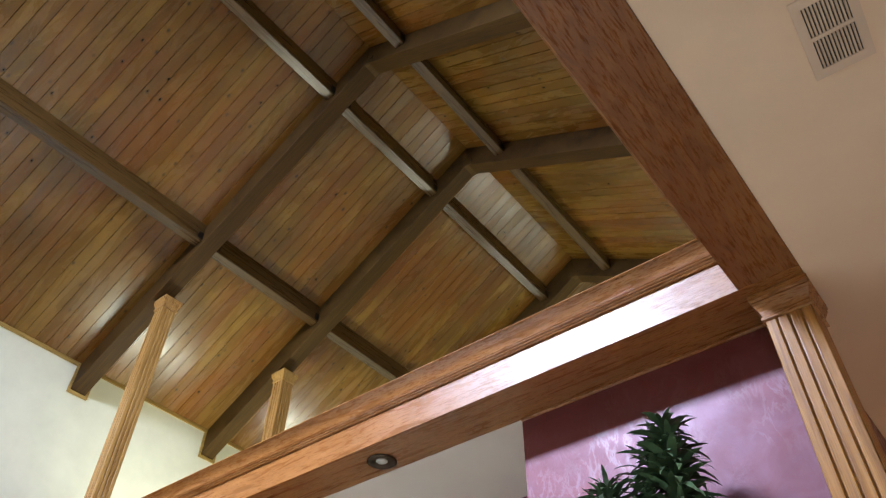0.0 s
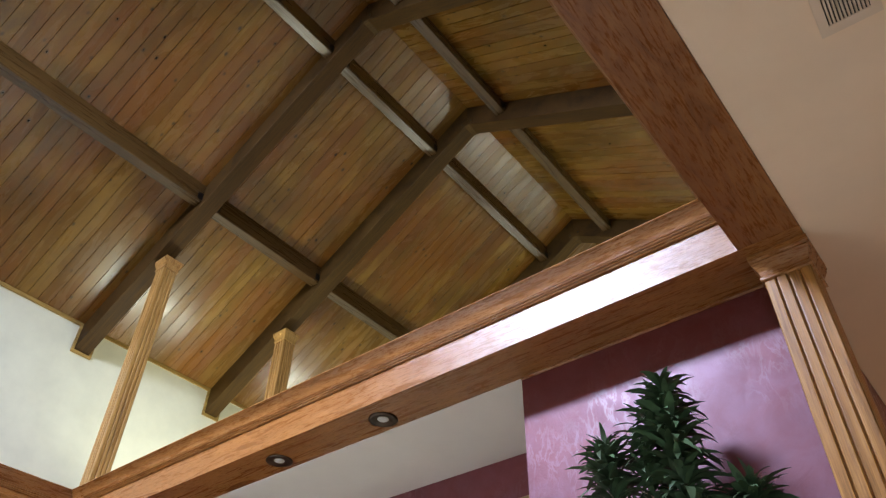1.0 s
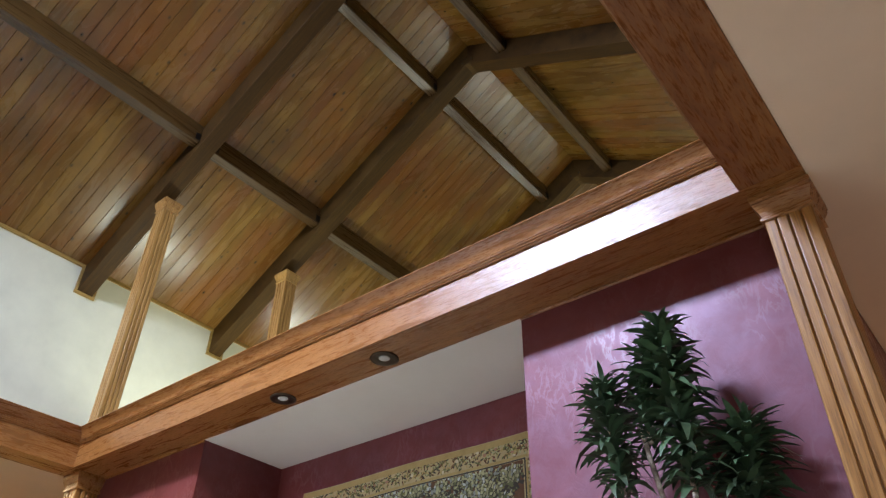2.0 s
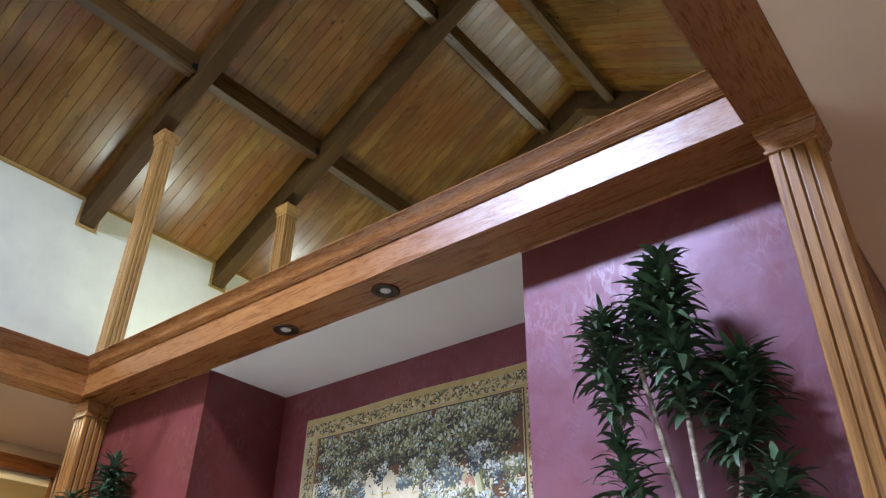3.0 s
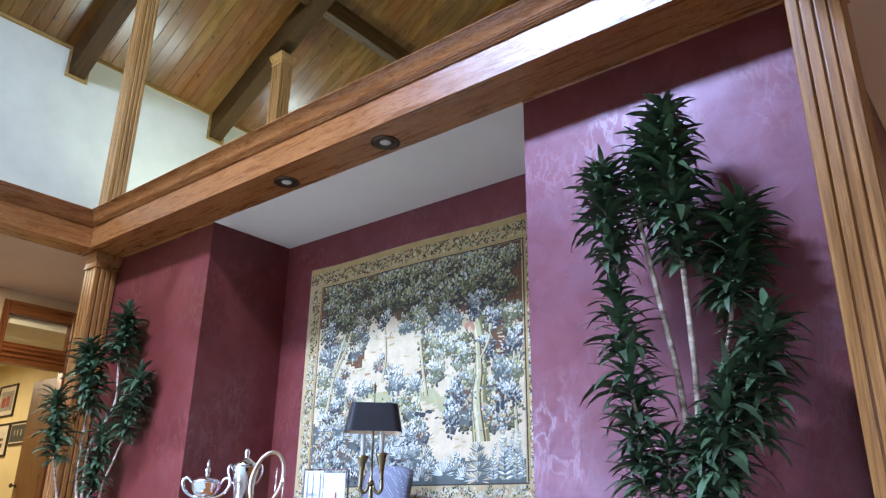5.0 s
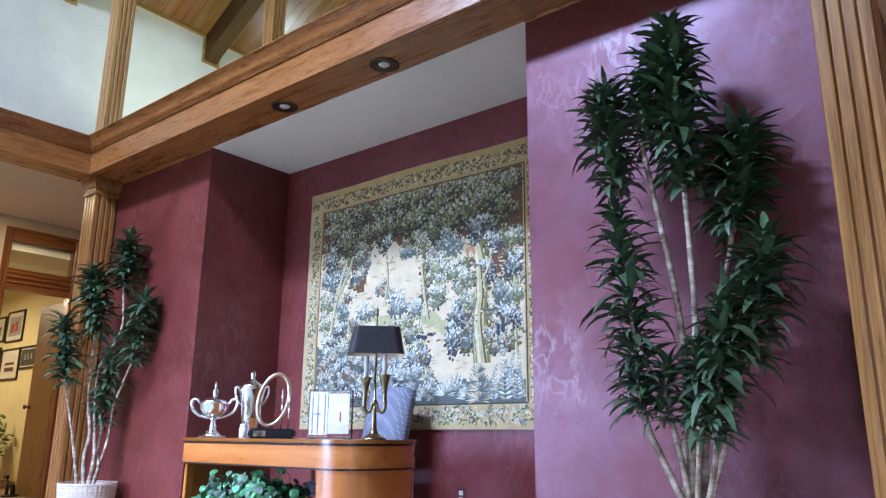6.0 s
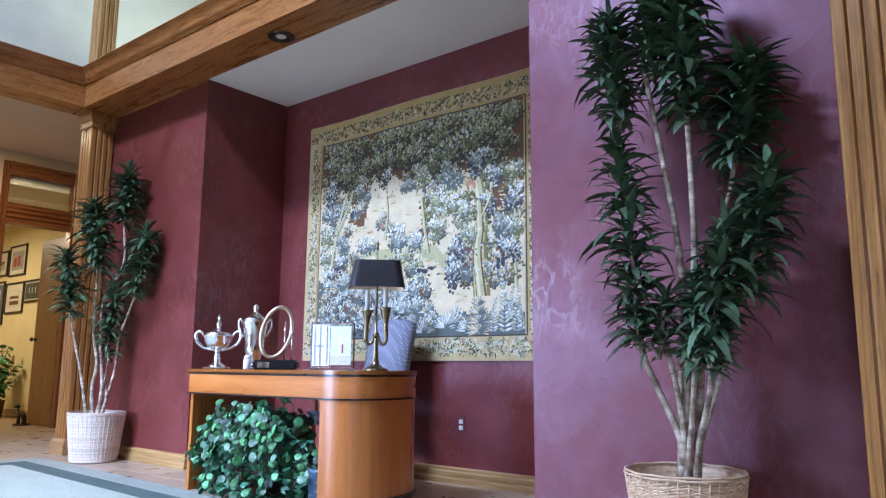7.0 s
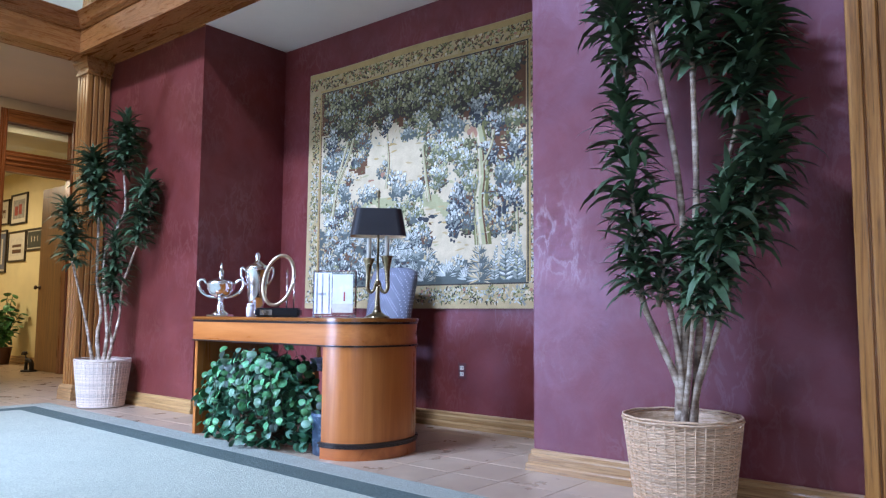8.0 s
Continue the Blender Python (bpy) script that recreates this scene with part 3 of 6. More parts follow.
# ---- rug ----
def rug_material(name, c0, c1):
    m, nt, b = tree(name)
    vec = coords(nt, (1, 1, 1))
    a = noise_tex(nt, vec, 3.0, 5)
    f = noise_tex(nt, vec, 130, 3, 0.8)
    col = mix(nt, remap(nt, f, 0.0, 1.0, 0.35, 0.65), ramp(nt, a, ((0.3, c0), (0.7, c1))), tuple(c * 0.68 for c in c0))
    nt.links.new(col, b.inputs["Base Color"])
    b.inputs["Roughness"].default_value = 0.95
    b.inputs["Specular IOR Level"].default_value = 0.1
    bump(nt, b, f, 1.0, 0.008)
    return m


rug_light = rug_material("pale_sage_wool", (0.54, 0.575, 0.45), (0.62, 0.655, 0.51))
rug_dark = rug_material("slate_green_wool", (0.125, 0.165, 0.145), (0.17, 0.21, 0.185))
rug_outer = rug_material("grey_green_wool", (0.42, 0.44, 0.36), (0.50, 0.52, 0.43))
rug = thing("area_rug", pose(-6.75, 2.84, 0.001, 0, 0, -2.2), "pale sage wool area rug with a slate border band", "rug")
W, D = 7.2, 2.9
def rug_ring(i0, i1, z, m, name):
    part(name, soft(boxes((i0, W - i0, -i1, -i0, 0, z), (i0, W - i0, -D + i0, -D + i1, 0, z), (i0, i1, -D + i1, -i1, 0, z), (W - i1, W - i0, -D + i1, -i1, 0, z)), 0.003), m, rug)
rug_ring(0.0, 0.17, 0.011, rug_outer, "outer_border")
rug_ring(0.171, 0.34, 0.0115, rug_dark, "band")
part("field", soft(boxes((0.341, W - 0.341, -D + 0.341, -0.341, 0, 0.012)), 0.003), rug_light, rug)

# ---- hall door, transom and office beyond ----
TW = 0.12
solid("wall_hall", boxes((XHALL - TW, XHALL, YF, 3.40, 0, ZS), (XHALL - TW, XHALL, 4.30, 9.0, 0, ZS), (XHALL - TW, XHALL, 3.40, 4.30, 3.20, ZS)), hall_paint, "tan painted hall wall round a doorway", "wall")
frame_up = wood("red_brown_casing_upright", (0.10, 0.031, 0.009), (0.20, 0.066, 0.019), (0.28, 0.105, 0.032), (24, 24, 0.9), 0.3, "object", 0.05)
frame_y = wood("red_brown_casing_crosswise", (0.10, 0.031, 0.009), (0.20, 0.066, 0.019), (0.28, 0.105, 0.032), (24, 0.9, 24), 0.3, "object", 0.05)
casing = thing("door_1", label="red-brown stained doorway casing with a transom pane", category="doorway", kind="structure")
CAS = ((0, 0), (0.012, 0), (0.020, 0.012), (0.020, 0.030), (0.014, 0.034), (0.020, 0.040), (0.020, 0.056), (0.014, 0.060), (0.022, 0.068), (0.024, 0.085), (0.0, 0.085))
part("jamb", sweep(bmesh.new(), CAS, (XHALL + 0.001, 3.46, 0.001), (XHALL + 0.001, 3.46, 3.31), (1, 0, 0), (0, -1, 0)), frame_up, casing)
part("jamb", sweep(bmesh.new(), CAS, (XHALL + 0.001, 4.245, 0.001), (XHALL + 0.001, 4.245, 3.31), (1, 0, 0), (0, 1, 0)), frame_up, casing)
part("jamb_lining", boxes((XHALL - TW, XHALL, 3.401, 3.46, 0.001, 3.199)), frame_up, casing)
part("jamb_lining", boxes((XHALL - TW, XHALL, 4.245, 4.299, 0.001, 3.199)), frame_up, casing)
part("head", sweep(bmesh.new(), [(p, q * 1.9) for p, q in CAS], (XHALL + 0.001, 3.461, 3.15), (XHALL + 0.001, 4.244, 3.15), (1, 0, 0)), frame_y, casing)
bm = boxes((XHALL - TW, XHALL + 0.004, 3.461, 4.244, 2.53, 2.79))
for z in (2.60, 2.66, 2.72):
    sweep(bm, ((0, 0), (0.014, 0.006), (0.018, 0.02), (0.014, 0.034), (0, 0.04)), (XHALL + 0.005, 3.462, z), (XHALL + 0.005, 4.243, z), (1, 0, 0))
part("transom_bar", bm, frame_y, casing)
pane = part("pane", boxes((XHALL - 0.065, XHALL - 0.059, 3.461, 4.244, 2.791, 3.149)), glass, casing)
pane.visible_shadow = False
part("head_lining", boxes((XHALL - TW, XHALL, 3.461, 4.244, 3.1495, 3.199)), frame_y, casing)

brown_door = wood("brown_door_veneer", (0.13, 0.060, 0.018), (0.21, 0.10, 0.032), (0.27, 0.14, 0.05), (14, 14, 0.7), 0.4, "object", 0.05)
brass = metal("aged_brass", (0.29, 0.23, 0.13), 0.3)
door = thing("door", pose(XHALL - TW - 0.01, 4.25, 0.008), "plain brown wooden door standing open", "door")
part("leaf", soft(boxes((-0.68, 0.0, 0, 0.042, 0, 2.47)), 0.003), brown_door, door)
part("door_knob", lathe(bmesh.new(), ((0.028, 0), (0.028, 0.006), (0.010, 0.010), (0.010, 0.035), (0.026, 0.045), (0.030, 0.058), (0.024, 0.072), (0.004, 0.076)), 20), bronze, door, smooth=True).matrix_local = pose(-0.62, -0.001, 1.12, 90, 0, 0)
for z in (0.25, 1.2, 2.2):
    part("hinge", boxes((-0.004, 0.008, -0.006, 0.02, z - 0.045, z + 0.045)), bronze, door)

# dark cast doorstop
stop = bmesh.new()
lathe(stop, ((0.10, 0), (0.10, 0.015), (0.085, 0.022), (0.002, 0.024)), 18)
tube(stop, bend(((0.05, 0, 0.02), (0.045, 0, 0.10), (0.02, 0, 0.14), (-0.045, 0, 0.15))), 0.030, 10)
tube(stop, bend(((-0.05, 0, 0.02), (-0.05, 0, 0.10), (-0.055, 0, 0.17), (-0.075, 0, 0.235))), [0.024 - 0.0009 * i for i in range(19)], 10)
tube(stop, bend(((-0.06, 0, 0.235), (-0.10, 0, 0.245), (-0.135, 0, 0.225))), [0.024, 0.026, 0.026, 0.026, 0.025, 0.024, 0.022, 0.02, 0.018, 0.016, 0.014, 0.012, 0.010], 10)
iron_ob = solid("doorstop", stop, dark_iron, "dark cast metal animal-shaped doorstop on the floor", "doorstop", kind="", smooth=True)
iron_ob.matrix_world = pose(-10.52, 4.15, 0.002, 0, 0, 20)

solid("wall_office_pictures", boxes((-15.2, XHALL - TW, 4.72, 4.84, 0, 3.05)), yellow_paint, "pale yellow office wall hung with pictures", "wall")
solid("wall_office_end", boxes((-15.4, -15.2, 0.4, 4.84, 0, 3.05)), yellow_paint, "pale yellow office wall", "wall")
solid("wall_office_near", boxes((-15.2, XHALL - TW, 0.4, 0.5, 0, 3.05)), yellow_paint, "pale yellow office wall", "wall")
solid("ceiling_office", boxes((-15.4, XHALL - TW, 0.4, 4.84, 3.05, 3.15)), cream, "plain white office ceiling", "ceiling")
baseboard((-15.2, 4.719), (XHALL - TW, 4.719), (0, -1), oak_base_x)

# framed pictures: dark frame, pale mat, plain motif
frame_black = paint("black_picture_frame", (0.02, 0.016, 0.014), 0.35)
mat_board = paint("pale_mat_board", (0.62, 0.58, 0.46), 0.8)
def picture(x0, x1, z0, z1, motif, ground, label, mat=0.07):
    w, h = (x1 - x0) / 2, (z1 - z0) / 2
    p = thing("framed_picture", pose((x0 + x1) / 2, 4.718, (z0 + z1) / 2), label, "picture", "pictures on the office wall")
    f = 0.028
    part("frame", boxes((-w, w, -0.025, 0, h - f, h), (-w, w, -0.025, 0, -h, -h + f), (-w, -w + f, -0.025, 0, -h + f, h - f), (w - f, w, -0.025, 0, -h + f, h - f)), frame_black, p)
    part("mat", boxes((-w + f, w - f, -0.012, -0.002, -h + f, h - f)), mat_board, p)
    part("print", boxes((-w + f + mat, w - f - mat, -0.0145, -0.0125, -h + f + mat, h - f - mat)), ground, p)
    if motif:
        for (a, b, c, d) in motif[1]:
            part("motif", boxes((a * w, b * w, -0.0165, -0.015, c * h, d * h)), motif[0], p)
print_grey = paint("grey_print", (0.30, 0.30, 0.27), 0.6, 0.35, 14)
print_pale = paint("pale_print", (0.58, 0.55, 0.45), 0.6, 0.15, 14)
print_dark = paint("dark_print", (0.05, 0.06, 0.055), 0.4, 0.5, 18)
ink_brown = paint("brown_ink", (0.10, 0.05, 0.025), 0.6, 0.3, 20)
ink_red = paint("red_ink", (0.32, 0.07, 0.05), 0.6, 0.3, 20)
ink_blue = paint("blue_print", (0.12, 0.14, 0.20), 0.5, 0.4, 12)
picture(-12.95, -12.31, 2.19, 2.69, (ink_red, ((-0.5, -0.1, -0.4, 0.2), (0.0, 0.35, -0.35, 0.3))), print_grey, "black-framed colour print with a plain red motif")
picture(-12.98, -12.29, 1.59, 2.085, (ink_brown, ((-0.5, 0.5, -0.05, 0.12), (-0.5, 0.5, -0.45, -0.2))), print_pale, "black-framed pale print with a wide mat")
picture(-12.27, -11.67, 1.74, 2.085, (mat_board, ((-0.4, -0.34, -0.2, 0.3), (-0.05, 0.01, -0.2, 0.3), (0.35, 0.41, -0.2, 0.3))), print_dark, "dark framed print with pale upright marks", 0.02)
picture(-13.62, -13.02, 2.22, 2.64, (ink_brown, ((0.1, 0.5, -0.05, 0.2), (0.12, 0.2, -0.45, -0.05), (0.4, 0.48, -0.45, -0.05))), print_pale, "black-framed print with a plain brown motif")
picture(-13.65, -13.05, 1.43, 2.135, (mat_board, ((0.3, 0.5, -0.6, 0.6),)), ink_blue, "black-framed bluish poster on the office wall", 0.03)

# ---- desk ----
CH_D, CH_M, CH_L = (0.31, 0.090, 0.016), (0.43, 0.136, 0.026), (0.54, 0.195, 0.042)
cherry_up = wood("cherry_veneer_upright", CH_D, CH_M, CH_L, (5, 5, 0.3), 0.30, "object", 0.04, coat=0.22, pores=0.22)
cherry_x = wood("cherry_veneer_lengthwise", CH_D, CH_M, CH_L, (0.3, 5, 5), 0.30, "object", 0.04, coat=0.22, pores=0.22)
cherry_top = wood("dark_cherry_edge", tuple(c * 0.5 for c in CH_D), tuple(c * 0.55 for c in CH_M), tuple(c * 0.6 for c in CH_L), (0.3, 5, 5), 0.18, "object", 0.04, coat=0.4, pores=0.12)
dark_line = paint("dark_inlay", (0.018, 0.010, 0.008), 0.3)


def desk_outline(grow, x0=-4.43, flat=False):
    """Plan of the desk top: straight front, rounded end."""
    pts = [(x0 - grow, 3.43 + grow), (x0 - grow, 2.775 - grow)]
    cx, cy, rx, ry = -3.13, 3.1025, 0.29 + grow, 0.3275 + grow
    for i in range(49):
        a = -math.pi / 2 + math.pi * i / 48
        pts.append((cx + rx * math.copysign(abs(math.cos(a)) ** 0.85, math.cos(a)), cy + ry * math.sin(a)))
    return pts


def prism(pts, z0, z1, bm=None):
    bm = bm or bmesh.new()
    lo = [bm.verts.new((x, y, z0)) for x, y in pts]
    hi = [bm.verts.new((x, y, z1)) for x, y in pts]
    n = len(pts)
    for i in range(n):
        bm.faces.new((lo[i], lo[(i + 1) % n], hi[(i + 1) % n], hi[i]))
    bm.faces.new(lo[::-1])
    bm.faces.new(hi)
    return bm


def local(bm, x, y, z=0):
    bmesh.ops.translate(bm, verts=list(bm.verts), vec=(-x, -y, -z))
    return bm


DX, DY = -3.7, 3.1
desk = thing("desk", pose(DX, DY, 0.001), "glossy orange-brown cherry desk with one rounded pedestal end", "desk")
top = prism(desk_outline(0.010), 0.757, 0.777)
bmesh.ops.bevel(top, geom=[e for e in top.edges if abs(e.verts[0].co.z - e.verts[1].co.z) < 1e-5], offset=0.006, segments=2, affect="EDGES")
part("desktop", local(top, DX, DY), cherry_top, desk, smooth="curved")
part("reveal", local(prism(desk_outline(0.002), 0.7435, 0.7565), DX, DY), dark_line, desk, smooth="curved")
part("apron", local(prism(desk_outline(0.0), 0.626, 0.743), DX, DY), cherry_x, desk, smooth="curved")
part("bead", local(prism(desk_outline(0.006), 0.616, 0.6255), DX, DY), dark_line, desk, smooth="curved")
ped = [(x, y) for x, y in desk_outline(-0.004, -3.135)]
part("pedestal", local(prism(ped, 0.092, 0.6155), DX, DY), cherry_up, desk, smooth="curved")
for z0, z1, grow in ((0.064, 0.073, 0.007), (0.0732, 0.0798, 0.003), (0.080, 0.0915, 0.010)):
    part("band", local(prism(desk_outline(grow, -3.135), z0, z1), DX, DY), dark_line, desk, smooth="curved")
part("base", local(prism([(x, y) for x, y in desk_outline(0.0, -3.135)], 0.0, 0.0635), DX, DY), cherry_x, desk, smooth="curved")
part("end_panel", local(soft(boxes((-4.425, -4.395, 2.79, 3.42, 0, 0.615)), 0.003), DX, DY), cherry_up, desk)

# ---- things on the desk ----
DT = 0.7785
silver = metal("polished_silver", (0.93, 0.93, 0.95), 0.13, 0.03)
gold = metal("satin_gold", (0.90, 0.74, 0.52), 0.42)
black_gloss = paint("black_lacquer", (0.012, 0.012, 0.013), 0.18)

white_glaze = paint("white_glaze", (0.75, 0.74, 0.78), 0.15)
cup = thing("trophy_cup", pose(-4.43, 2.98, DT, 0, 0, 38), "polished silver two-handled lidded trophy cup", "trophy")
part("plinth", soft(boxes((-0.072, 0.072, -0.072, 0.072, 0, 0.014)), 0.003), silver, cup)
part("foot", lathe(bmesh.new(), ((0.060, 0.0145), (0.056, 0.022), (0.030, 0.040), (0.020, 0.060), (0.026, 0.072), (0.018, 0.085), (0.016, 0.110), (0.024, 0.122), (0.020, 0.128)), 28), silver, cup, smooth=True)
part("bowl", lathe(bmesh.new(), ((0.018, 0.1285), (0.045, 0.136), (0.075, 0.156), (0.094, 0.190), (0.098, 0.222), (0.104, 0.228), (0.100, 0.232), (0.090, 0.231), (0.06, 0.233)), 32), silver, cup, smooth=True)
part("lid", lathe(bmesh.new(), ((0.088, 0.2335), (0.080, 0.245), (0.045, 0.262), (0.020, 0.270), (0.012, 0.285), (0.020, 0.300), (0.017, 0.315), (0.007, 0.330), (0.010, 0.345), (0.004, 0.372), (0.001, 0.376)), 28), silver, cup, smooth=True)
for s in (-1, 1):
    curl = [(s * x, 0, z) for x, z in ((0.024, 0.130), (0.060, 0.134), (0.105, 0.150), (0.142, 0.182), (0.158, 0.222), (0.148, 0.252), (0.122, 0.254), (0.108, 0.236), (0.098, 0.224))]
    path = bend(curl)
    part("handle", tube(bmesh.new(), path, [0.0065 + 0.0055 * math.sin(math.pi * i / (len(path) - 1)) for i in range(len(path))], 10), silver, cup, smooth=True)

urn = thing("trophy_jug", pose(-4.21, 3.12, DT, 0, 0, 38) @ Matrix.Scale(1.12, 4), "polished silver two-handled lidded trophy urn", "trophy")
part("body", lathe(bmesh.new(), ((0.055, 0), (0.056, 0.012), (0.034, 0.022), (0.030, 0.040), (0.046, 0.075), (0.058, 0.130), (0.060, 0.190), (0.068, 0.240), (0.078, 0.285), (0.082, 0.292), (0.076, 0.296), (0.05, 0.297)), 30), silver, urn, smooth=True)
part("lid", lathe(bmesh.new(), ((0.070, 0.2975), (0.062, 0.312), (0.034, 0.330), (0.014, 0.345), (0.011, 0.358), (0.017, 0.372), (0.013, 0.388), (0.002, 0.400)), 24), silver, urn, smooth=True)
for s in (-1, 1):
    part("handle", tube(bmesh.new(), bend([(s * x, 0, z) for x, z in ((0.074, 0.278), (0.090, 0.304), (0.100, 0.292), (0.098, 0.250), (0.080, 0.212), (0.062, 0.196))]), 0.007, 8), silver, urn, smooth=True)

ring = thing("ring_award", pose(-3.70, 2.93, DT, 0, 0, 38), "oval gold ring award with glass on a black base", "trophy")
part("base", soft(boxes((-0.155, 0.125, -0.045, 0.045, 0, 0.058)), 0.012, 2), black_gloss, ring)
part("plate", boxes((-0.12, -0.045, -0.049, -0.0455, 0.012, 0.046)), metal("engraved_plate", (0.45, 0.40, 0.33), 0.3), ring)
tilt = pose(-0.02, 0, 0.232, 0, 14, 25)
part("ring", tube(bmesh.new(), [tilt @ Vector((0.090 * math.cos(a), 0, 0.160 * math.sin(a))) for a in [2 * math.pi * i / 48 for i in range(48)]], 0.0118, 10, True), gold, ring, smooth=True)
gl = bmesh.new()
pts = [tilt @ Vector((0.088 * math.cos(2 * math.pi * i / 40), y, 0.152 * math.sin(2 * math.pi * i / 40))) for y in (-0.003, 0.003) for i in range(40)]
vs = [gl.verts.new(p) for p in pts]
gl.faces.new(vs[:40][::-1])
gl.faces.new(vs[40:])
for i in range(40):
    gl.faces.new((vs[i], vs[(i + 1) % 40], vs[40 + (i + 1) % 40], vs[40 + i]))
part("disc", gl, glass, ring)
for x, z in ((0.03, 0.30), (0.075, 0.27)):
    part("rod", tube(bmesh.new(), ((x, 0.02, 0.058), (x, 0.02, z)), 0.005, 8), silver, ring, smooth=True)

photo_pale = paint("pale_photo", (0.72, 0.74, 0.76), 0.25, 0.08, 14)
award = thing("crystal_frame", pose(-3.31, 3.02, DT, 0, 0, 30), "crystal frame holding a small pale picture", "picture frame")
# silver for the bars that imitate streaks of glare on the crystal
streak_silver = metal("silver_glare_streak", (0.62, 0.64, 0.70), 0.38, 0.2)
crystal = glass_material("crystal", (0.97, 0.99, 1.0), 0.03)
part("block", soft(boxes((-0.135, 0.135, 0.0, 0.024, 0.012, 0.285)), 0.004), crystal, award)
for x in (-0.11, 0.11):
    part("foot", soft(boxes((x - 0.018, x + 0.018, -0.02, 0.045, 0, 0.0115)), 0.003), crystal, award)
part("picture", boxes((-0.01, 0.118, -0.003, -0.001, 0.03, 0.262)), photo_pale, award)
part("ground", boxes((-0.01, 0.118, -0.0044, -0.0032, 0.03, 0.085)), print_pale, award)
part("motif", soft(boxes((0.060, 0.070, -0.005, -0.0035, 0.10, 0.155)), 0.003), ink_red, award)
# white panel and silver bars paint the window glare on the left half
white_glare = paint("white_glare_paint", (0.86, 0.87, 0.90), 0.12)
part("card", boxes((-0.124, -0.016, -0.003, -0.001, 0.024, 0.272)), white_glare, award, "white panel painting the glare on the crystal")
for x in (-0.112, -0.078, -0.036):
    part("etched_bar", boxes((x, x + 0.007, -0.006, -0.0032, 0.03, 0.266)), streak_silver, award)
part("etched_bar", boxes((-0.10, -0.05, -0.006, -0.0032, 0.135, 0.150)), streak_silver, award)

jar = thing("small_jar", pose(-4.155, 3.03, DT), "small glossy white jar beside the silver urn", "jar")
part("body", lathe(bmesh.new(), ((0.022, 0), (0.026, 0.004), (0.027, 0.060), (0.022, 0.068)), 20), white_glaze, jar, smooth=True)
part("lid", lathe(bmesh.new(), ((0.023, 0.0685), (0.023, 0.082), (0.018, 0.090), (0.002, 0.092)), 20), white_glaze, jar, smooth=True)

# ---- horn table lamp ----
lamp = thing("table_lamp", pose(-2.955, 3.03, DT, 0, 0, 45), "brass table lamp with two horn arms and a black shade", "lamp")
part("base", lathe(bmesh.new(), ((0.072, 0), (0.073, 0.006), (0.066, 0.012), (0.050, 0.018), (0.030, 0.030), (0.020, 0.050), (0.016, 0.075), (0.012, 0.16), (0.0085, 0.19)), 28), brass, lamp, smooth=True)
part("stem", lathe(bmesh.new(), ((0.008, 0.19), (0.016, 0.196), (0.016, 0.215), (0.008, 0.222), (0.007, 0.46), (0.004, 0.64), (0.004, 0.70)), 16), brass, lamp, smooth=True)
for s, zt in ((-1, 0.345), (1, 0.36)):
    pts = bend([(s * x, 0, z) for x, z in ((0.012, 0.205), (0.020, 0.165), (0.042, 0.150), (0.058, 0.175), (0.056, 0.23), (0.054, 0.29), (0.052, zt))], 5)
    n = len(pts)
    part("horn_arm", tube(bmesh.new(), pts, [0.0075 + 0.0085 * (i / n) + 0.026 * max(0, (i / n - 0.66) / 0.34) ** 2.2 for i in range(n)], 14), brass, lamp, smooth=True)
    part("candle", lathe(bmesh.new(), ((0.0135, 0), (0.0135, 0.115), (0.004, 0.118)), 12, (s * 0.052, 0, zt + 0.0005)), paint("ivory_candle_sleeve" + ("" if s < 0 else "_b"), (0.75, 0.72, 0.62), 0.5), lamp, smooth=True)


def rounded_rect(a, b, r, seg=5):
    pts = []
    for cx, cy, a0 in ((a - r, b - r, 0), (-a + r, b - r, 90), (-a + r, -b + r, 180), (a - r, -b + r, 270)):
        for i in range(seg + 1):
            t = radians(a0 + 90 * i / seg)
            pts.append((cx + r * math.cos(t), cy + r * math.sin(t)))
    return pts


black_tole = paint("black_satin_tole", (0.016, 0.016, 0.019), 0.34, 0.1, 8, 60, 0.05, 0.75)
sh = bmesh.new()
rings = []
for k, (a, b, z) in enumerate(((0.163, 0.090, 0.472), (0.135, 0.070, 0.630), (0.131, 0.066, 0.630), (0.159, 0.086, 0.472))):
    rings.append([sh.verts.new((x, y, z)) for x, y in rounded_rect(a, b, 0.045)])
n = len(rings[0])
for j in range(4):
    a, b = rings[j], rings[(j + 1) % 4]
    for i in range(n):
        f = sh.faces.new((a[i], a[(i + 1) % n], b[(i + 1) % n], b[i]))
        f.material_index = 1 if j == 2 else 0
part("shade", sh, (black_tole, gold), lamp, "black tole shade with a gold lining")
part("spider", boxes((-0.128, 0.128, -0.003, 0.003, 0.600, 0.606)), brass, lamp)
part("finial", lathe(bmesh.new(), ((0.005, 0.7005), (0.011, 0.706), (0.006, 0.716), (0.012, 0.728), (0.003, 0.748), (0.001, 0.76)), 14), brass, lamp, smooth=True)

